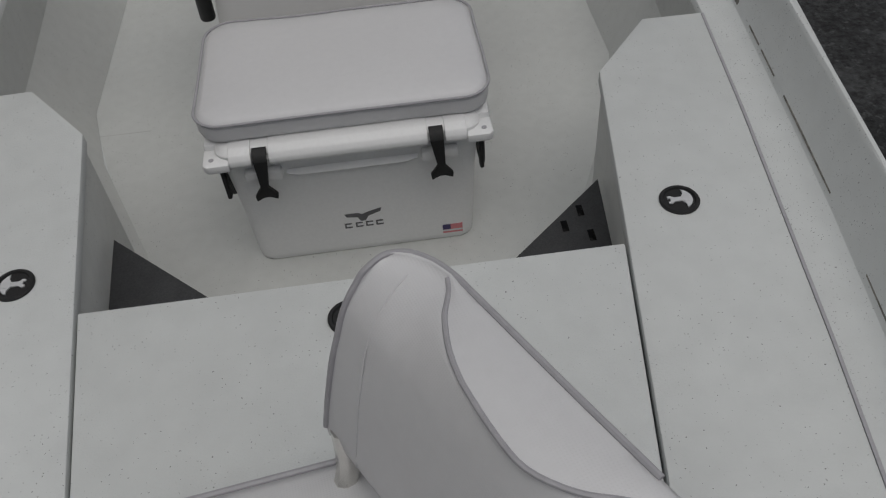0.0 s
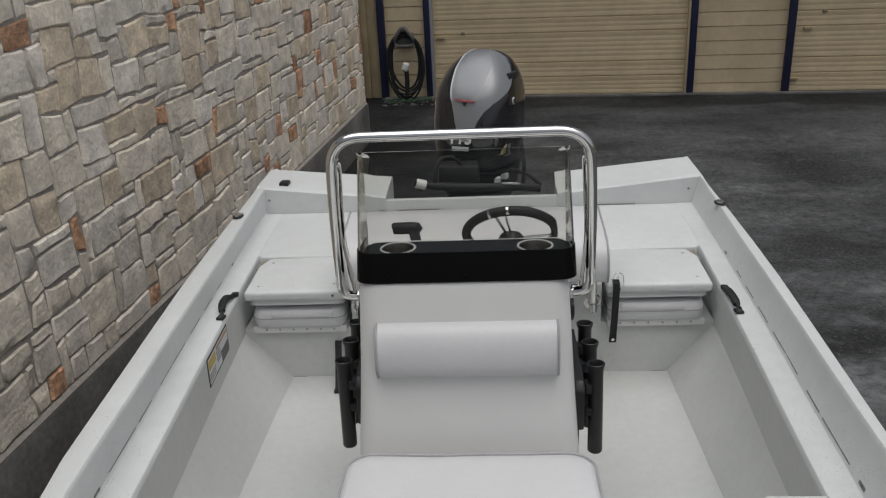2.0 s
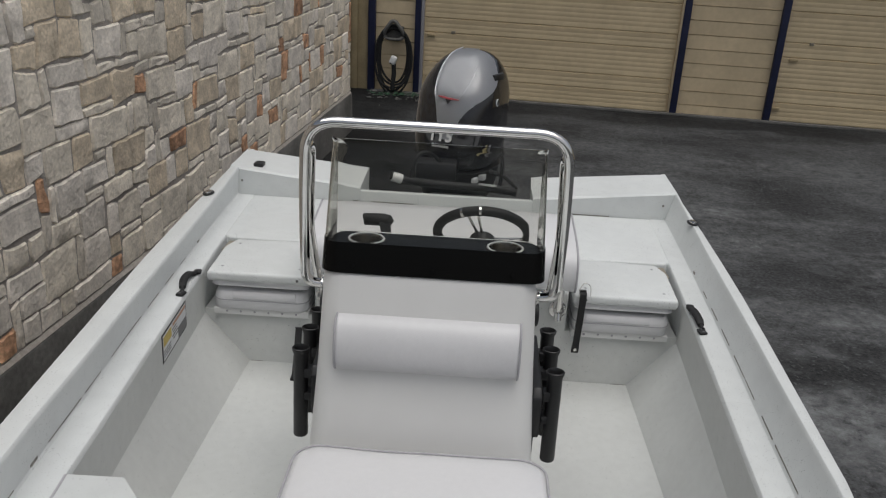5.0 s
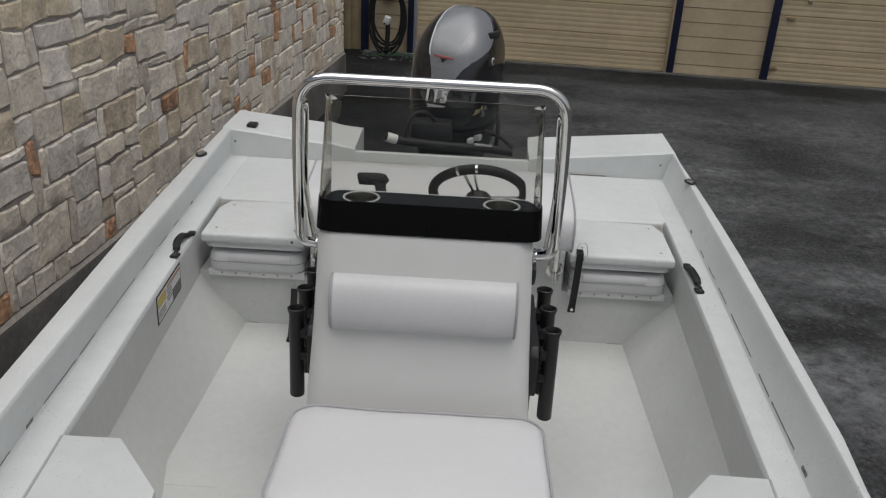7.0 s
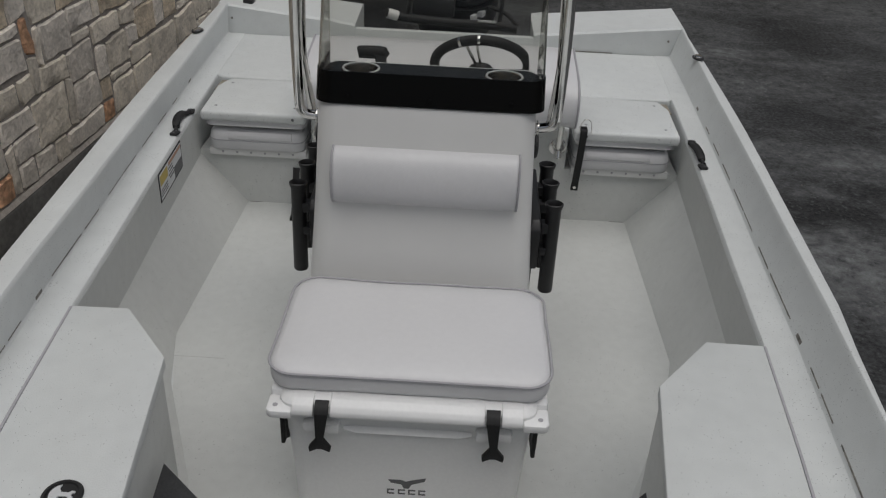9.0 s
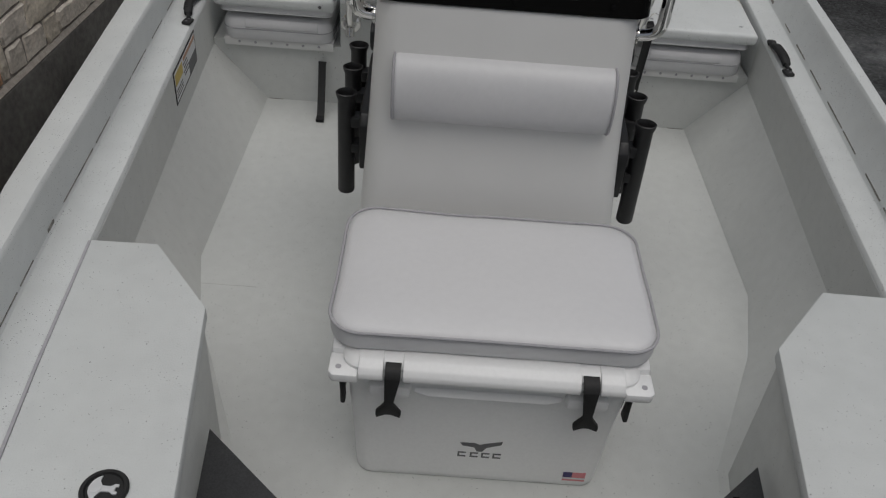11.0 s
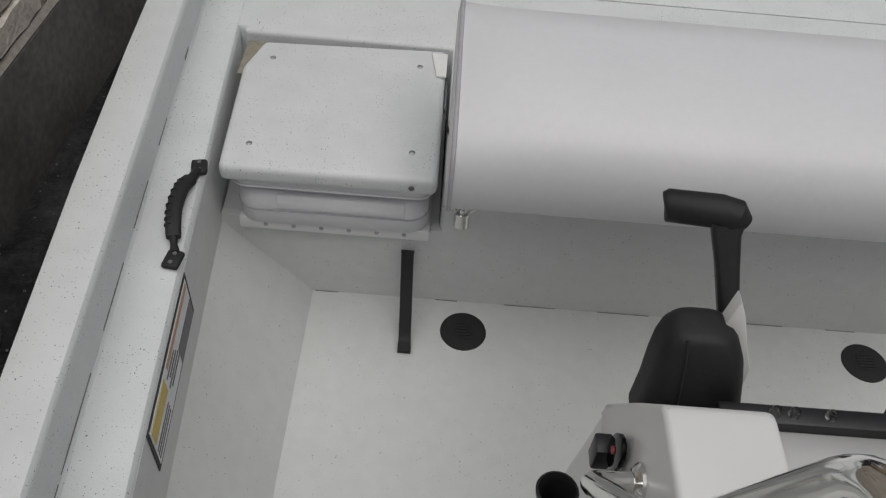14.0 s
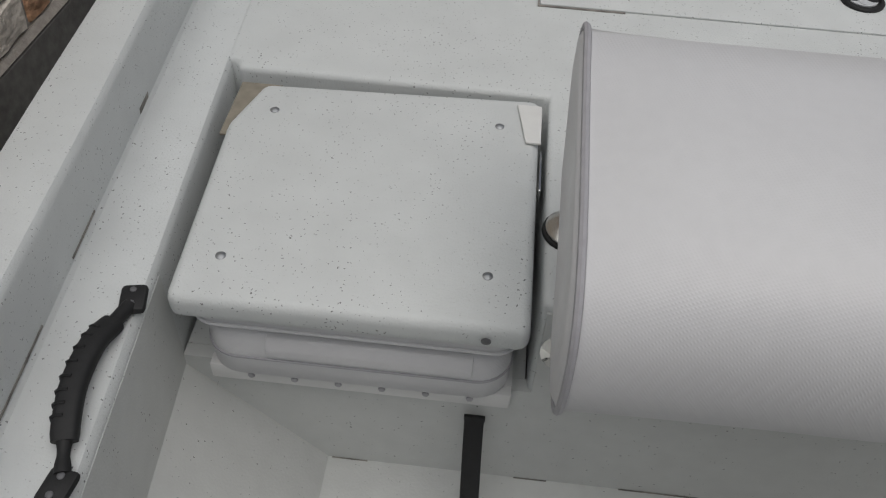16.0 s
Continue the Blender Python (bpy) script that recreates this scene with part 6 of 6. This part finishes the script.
# ---- hose on its holder ----
def hose_reel():
    cx, cz = 0.065, 0.52
    y = GY - 0.09
    t = thing("garden_hose", (cx, y, 0.0), "black garden hose coiled on a grey wall holder", "hose", at=YARD)
    rng = random.Random(11)
    for k in range(6):
        bm = mesh()
        rx, rz = 0.22 + 0.055 * (k % 3) / 2 + rng.uniform(-0.01, 0.01), 0.42 + 0.05 * (k % 4) / 3
        drop = -0.03 * k
        pts = []
        for i in range(36):
            a = 2 * math.pi * i / 36
            wob = 1 + 0.03 * math.sin(3 * a + k)
            pts.append((cx + rx * wob * math.sin(a), y - 0.02 - 0.018 * (k % 3), cz + 0.06 + rz * wob * math.cos(a) * (1 if math.cos(a) < 0 else 0.95) + drop * (math.cos(a) < 0)))
        tube(bm, pts, 0.017, 8, True)
        part("coil", bm, RUBBER, t, "black hose coil")
    bm = mesh()
    tube(bm, bent([(cx - 0.16, y, 0.84), (cx - 0.14, y - 0.07, 0.94), (cx - 0.03, y - 0.09, 1.09), (cx + 0.03, y - 0.09, 1.09), (cx + 0.14, y - 0.07, 0.94), (cx + 0.16, y, 0.84)], 0.06), 0.028, 10)
    tube(bm, bent([(cx - 0.16, y - 0.02, 0.86), (cx - 0.1, y - 0.06, 0.82), (cx + 0.1, y - 0.06, 0.82), (cx + 0.16, y - 0.02, 0.86)], 0.05), 0.022, 10)
    box(bm, (cx - 0.13, y, 0.82), (cx + 0.13, GY + 0.02, 1.0), 0.02)
    part("holder", bm, CONCRETE, t, "grey plastic hose holder")
    bm = mesh()
    tube(bm, [(cx + 0.01, y - 0.05, 0.45), (cx + 0.015, y - 0.05, 0.30), (cx, y - 0.06, 0.05)], 0.035, 10)
    part("hanging_end", bm, RUBBER, t)
    bm = mesh()
    box(bm, (cx - 0.05, y - 0.10, 0.44), (cx + 0.05, y - 0.01, 0.57), 0.025, 3)
    bmesh.ops.rotate(bm, verts=bm.verts, cent=(cx, y, 0.5), matrix=Matrix.Rotation(radians(20), 3, "Y"))
    nz = part("nozzle", bm, WHITEP, t, "white plastic nozzle")
    bm = mesh()
    lathe(bm, ((0, 0), (0.014, 0), (0.014, 0.006), (0, 0.006)), (cx - 0.03, y - 0.10, 0.46), (0, -1, 0), 12)
    part("nozzle_mouth", bm, BLACK, nz)


hose_reel()
bm = mesh()
rng = random.Random(3)
for _ in range(120):
    x, yy = rng.gauss(0.15, 0.25), 12.75 + rng.gauss(0, 0.08)
    a = rng.uniform(0, 6.28)
    s0 = rng.uniform(0.015, 0.04)
    z = 0.012 + rng.random() * 0.015
    bm.faces.new([bm.verts.new((x + s0 * math.cos(a + q), yy + s0 * math.sin(a + q) * 0.6, z + 0.008 * math.sin(q))) for q in (0, 1.6, 3.1, 4.7)])
single("green_litter", bm, GREEN, "patch of green weeds and litter below the hose", "weeds", kind="stuff", at=YARD, smooth=0)


# ---- stones of the wall, laid as random squared rubble ----
CELL = 0.068
Y_FIRST, Z_FIRST = -1.18, 0.50
NY, NZ = int((WALL_END - Y_FIRST) / CELL), int(2.75 / CELL)
rng = random.Random(21)
used = np.zeros((NY, NZ), bool)
stones = []


def lay(i, j, w, h):
    """Takes a free patch of the grid for one stone."""
    if i < 0 or j < 0 or i + w > NY or j + h > NZ or used[i:i + w, j:j + h].any():
        return False
    used[i:i + w, j:j + h] = True
    stones.append((i, j, w, h))
    return True


# the big blocks first, scattered, then smaller ones packed against them
for sizes, tries in ((((6, 4), (5, 4), (5, 3)), 75), (((5, 3), (4, 3), (6, 3), (4, 3), (3, 3)), 1640), (((4, 2), (3, 3), (5, 2), (4, 2), (3, 2), (2, 2)), 6500)):
    for _ in range(tries):
        lay(rng.randrange(NY), rng.randrange(NZ), *rng.choice(sizes))
for j in range(NZ):
    for i in range(NY):
        if not used[i, j]:
            fits = [q for q in ((4, 2), (3, 3), (3, 2), (2, 3), (2, 2)) if i + q[0] <= NY and j + q[1] <= NZ and not used[i:i + q[0], j:j + q[1]].any()]
            lay(i, j, *(rng.choice(fits) if fits else next(q for q in ((3, 1), (1, 3), (2, 1), (1, 2), (1, 1)) if not used[i:i + q[0], j:j + q[1]].any() and i + q[0] <= NY and j + q[1] <= NZ)))
# single slivers join a neighbour that shares a whole side
for i, j, w, h in [q for q in stones if q[2] * q[3] <= 2]:
    for a, b, c, d in stones:
        side = b == j and d == h and (a + c == i or i + w == a) and c + w <= 6
        stack = a == i and c == w and (b + d == j or j + h == b) and d + h <= 5
        if (a, b, c, d) != (i, j, w, h) and (side or stack):
            stones.remove((i, j, w, h))
            stones.remove((a, b, c, d))
            stones.append((min(i, a), min(j, b), w + c if side else w, h + d if stack else h))
            break


def node(i, j):
    """A grid crossing, pushed off the square so that no joint runs dead straight."""
    q = Vector((i * 0.61, j * 0.67, 3.7))
    return Y_FIRST + CELL * i + 0.036 * noise.noise(q), Z_FIRST + CELL * j + (0.030 * noise.noise(q + Vector((9, 4, 0))) if j else 0.0)


def stone_mesh(i, j, w, h, seed):
    """A squared block with a pitched, rough face and worn corners: its vertices and faces, towards +x."""
    r = random.Random(seed)
    gap = r.uniform(0.001, 0.005)
    crn = [node(i, j), node(i + w, j), node(i + w, j + h), node(i, j + h)]
    sy, sz = w * CELL, h * CELL
    nu, nv = max(4, min(8, w + 2)), max(4, min(6, h + 2))
    us = [0.0, min(0.16, 0.013 / sy)] + [k / (nu - 2) for k in range(1, nu - 2)] + [1 - min(0.16, 0.013 / sy), 1.0]
    vs = [0.0, min(0.2, 0.013 / sz)] + [k / (nv - 2) for k in range(1, nv - 2)] + [1 - min(0.2, 0.013 / sz), 1.0]
    proud, tip, tilt = r.uniform(0.002, 0.009), r.uniform(-0.004, 0.004), r.uniform(-0.005, 0.005)
    cut = [r.uniform(0.0, 0.085) ** 1.5 for _ in range(4)]
    off = Vector((r.uniform(0, 50), r.uniform(0, 50), 0))
    verts, faces = [], []
    for a, u in enumerate(us):
        for b, v in enumerate(vs):
            y = (crn[0][0] * (1 - u) + crn[1][0] * u) * (1 - v) + (crn[3][0] * (1 - u) + crn[2][0] * u) * v
            z = (crn[0][1] * (1 - u) + crn[1][1] * u) * (1 - v) + (crn[3][1] * (1 - u) + crn[2][1] * u) * v
            y += gap * (1 - 2 * u) + 0.013 * noise.noise(Vector((u, v * sz * 17, 1)) + off)
            z += gap * (1 - 2 * v) + 0.013 * noise.noise(Vector((u * sy * 17, v, 5)) + off)
            if u in (0.0, 1.0) and v in (0.0, 1.0):
                c = cut[(u == 1.0) + 2 * (v == 1.0)]
                y, z = y + c * (1 - 2 * u), z + c * (1 - 2 * v) * 0.8
            edge = a in (0, len(us) - 1) or b in (0, len(vs) - 1)
            x = -0.010 if edge else proud + tip * (u - 0.5) + tilt * (v - 0.5) + 0.006 * noise.noise(Vector((y * 11, z * 13, 2)) + off) + 0.006 * noise.noise(Vector((y * 29, z * 31, 7)))
            verts.append((x, y, z))
    n = len(vs)
    for a in range(len(us) - 1):
        for b in range(n - 1):
            faces.append((a * n + b, (a + 1) * n + b, (a + 1) * n + b + 1, a * n + b + 1))
    rim_ = [a * n for a in range(len(us))] + [(len(us) - 1) * n + b for b in range(1, n)] + [a * n + n - 1 for a in range(len(us) - 2, -1, -1)] + [b for b in range(n - 2, 0, -1)]
    k = len(verts)
    verts += [(-0.03, verts[q][1], verts[q][2]) for q in rim_]
    for q in range(len(rim_)):
        e = (q + 1) % len(rim_)
        faces.append((rim_[q], k + q, k + e, rim_[e]))
    return verts, faces


stones.sort(key=lambda s: (s[0] * CELL + Y_FIRST < 3.0, s[1] * CELL > 2.05, -s[2] * s[3]))
wall_base = ROOTS[wall]
KINDS = (STONE, STONE_GREY, STONE_TAN, STONE_RUST)
rest = {False: ([], []), True: ([], [])}
for count, (i, j, w, h) in enumerate(stones):
    q = rng.random()
    kind = 3 if q < 0.15 and 3 <= w * h <= 8 and w <= 4 and h > 1 else 2 if q < 0.24 else 1 if q < 0.58 else 0
    verts, faces = stone_mesh(i, j, w, h, 1000 + i * 97 + j)
    verts = [tuple(Vector(v) - wall_base) for v in verts]
    if count < 300:
        me = bpy.data.meshes.new("stone")
        me.from_pydata(verts, [], faces)
        me.materials.append(KINDS[kind])
        for f in me.polygons:
            f.use_smooth = True
        me.set_sharp_from_angle(angle=radians(38))
        ob = new("stone", me)
        ob.parent = wall
    else:
        rest_v, rest_f = rest[kind == 3]
        k = len(rest_v)
        rest_v += verts
        rest_f += [[k + e for e in f] for f in faces]
for rusty, (rest_v, rest_f) in rest.items():
    me = bpy.data.meshes.new("stone_rest")
    me.from_pydata(rest_v, [], rest_f)
    me.materials.append(STONE_RUST if rusty else STONE_REST)
    ob = new("stone_rest", me)
    ob.parent = wall
    tagged(ob, kind="stuff")
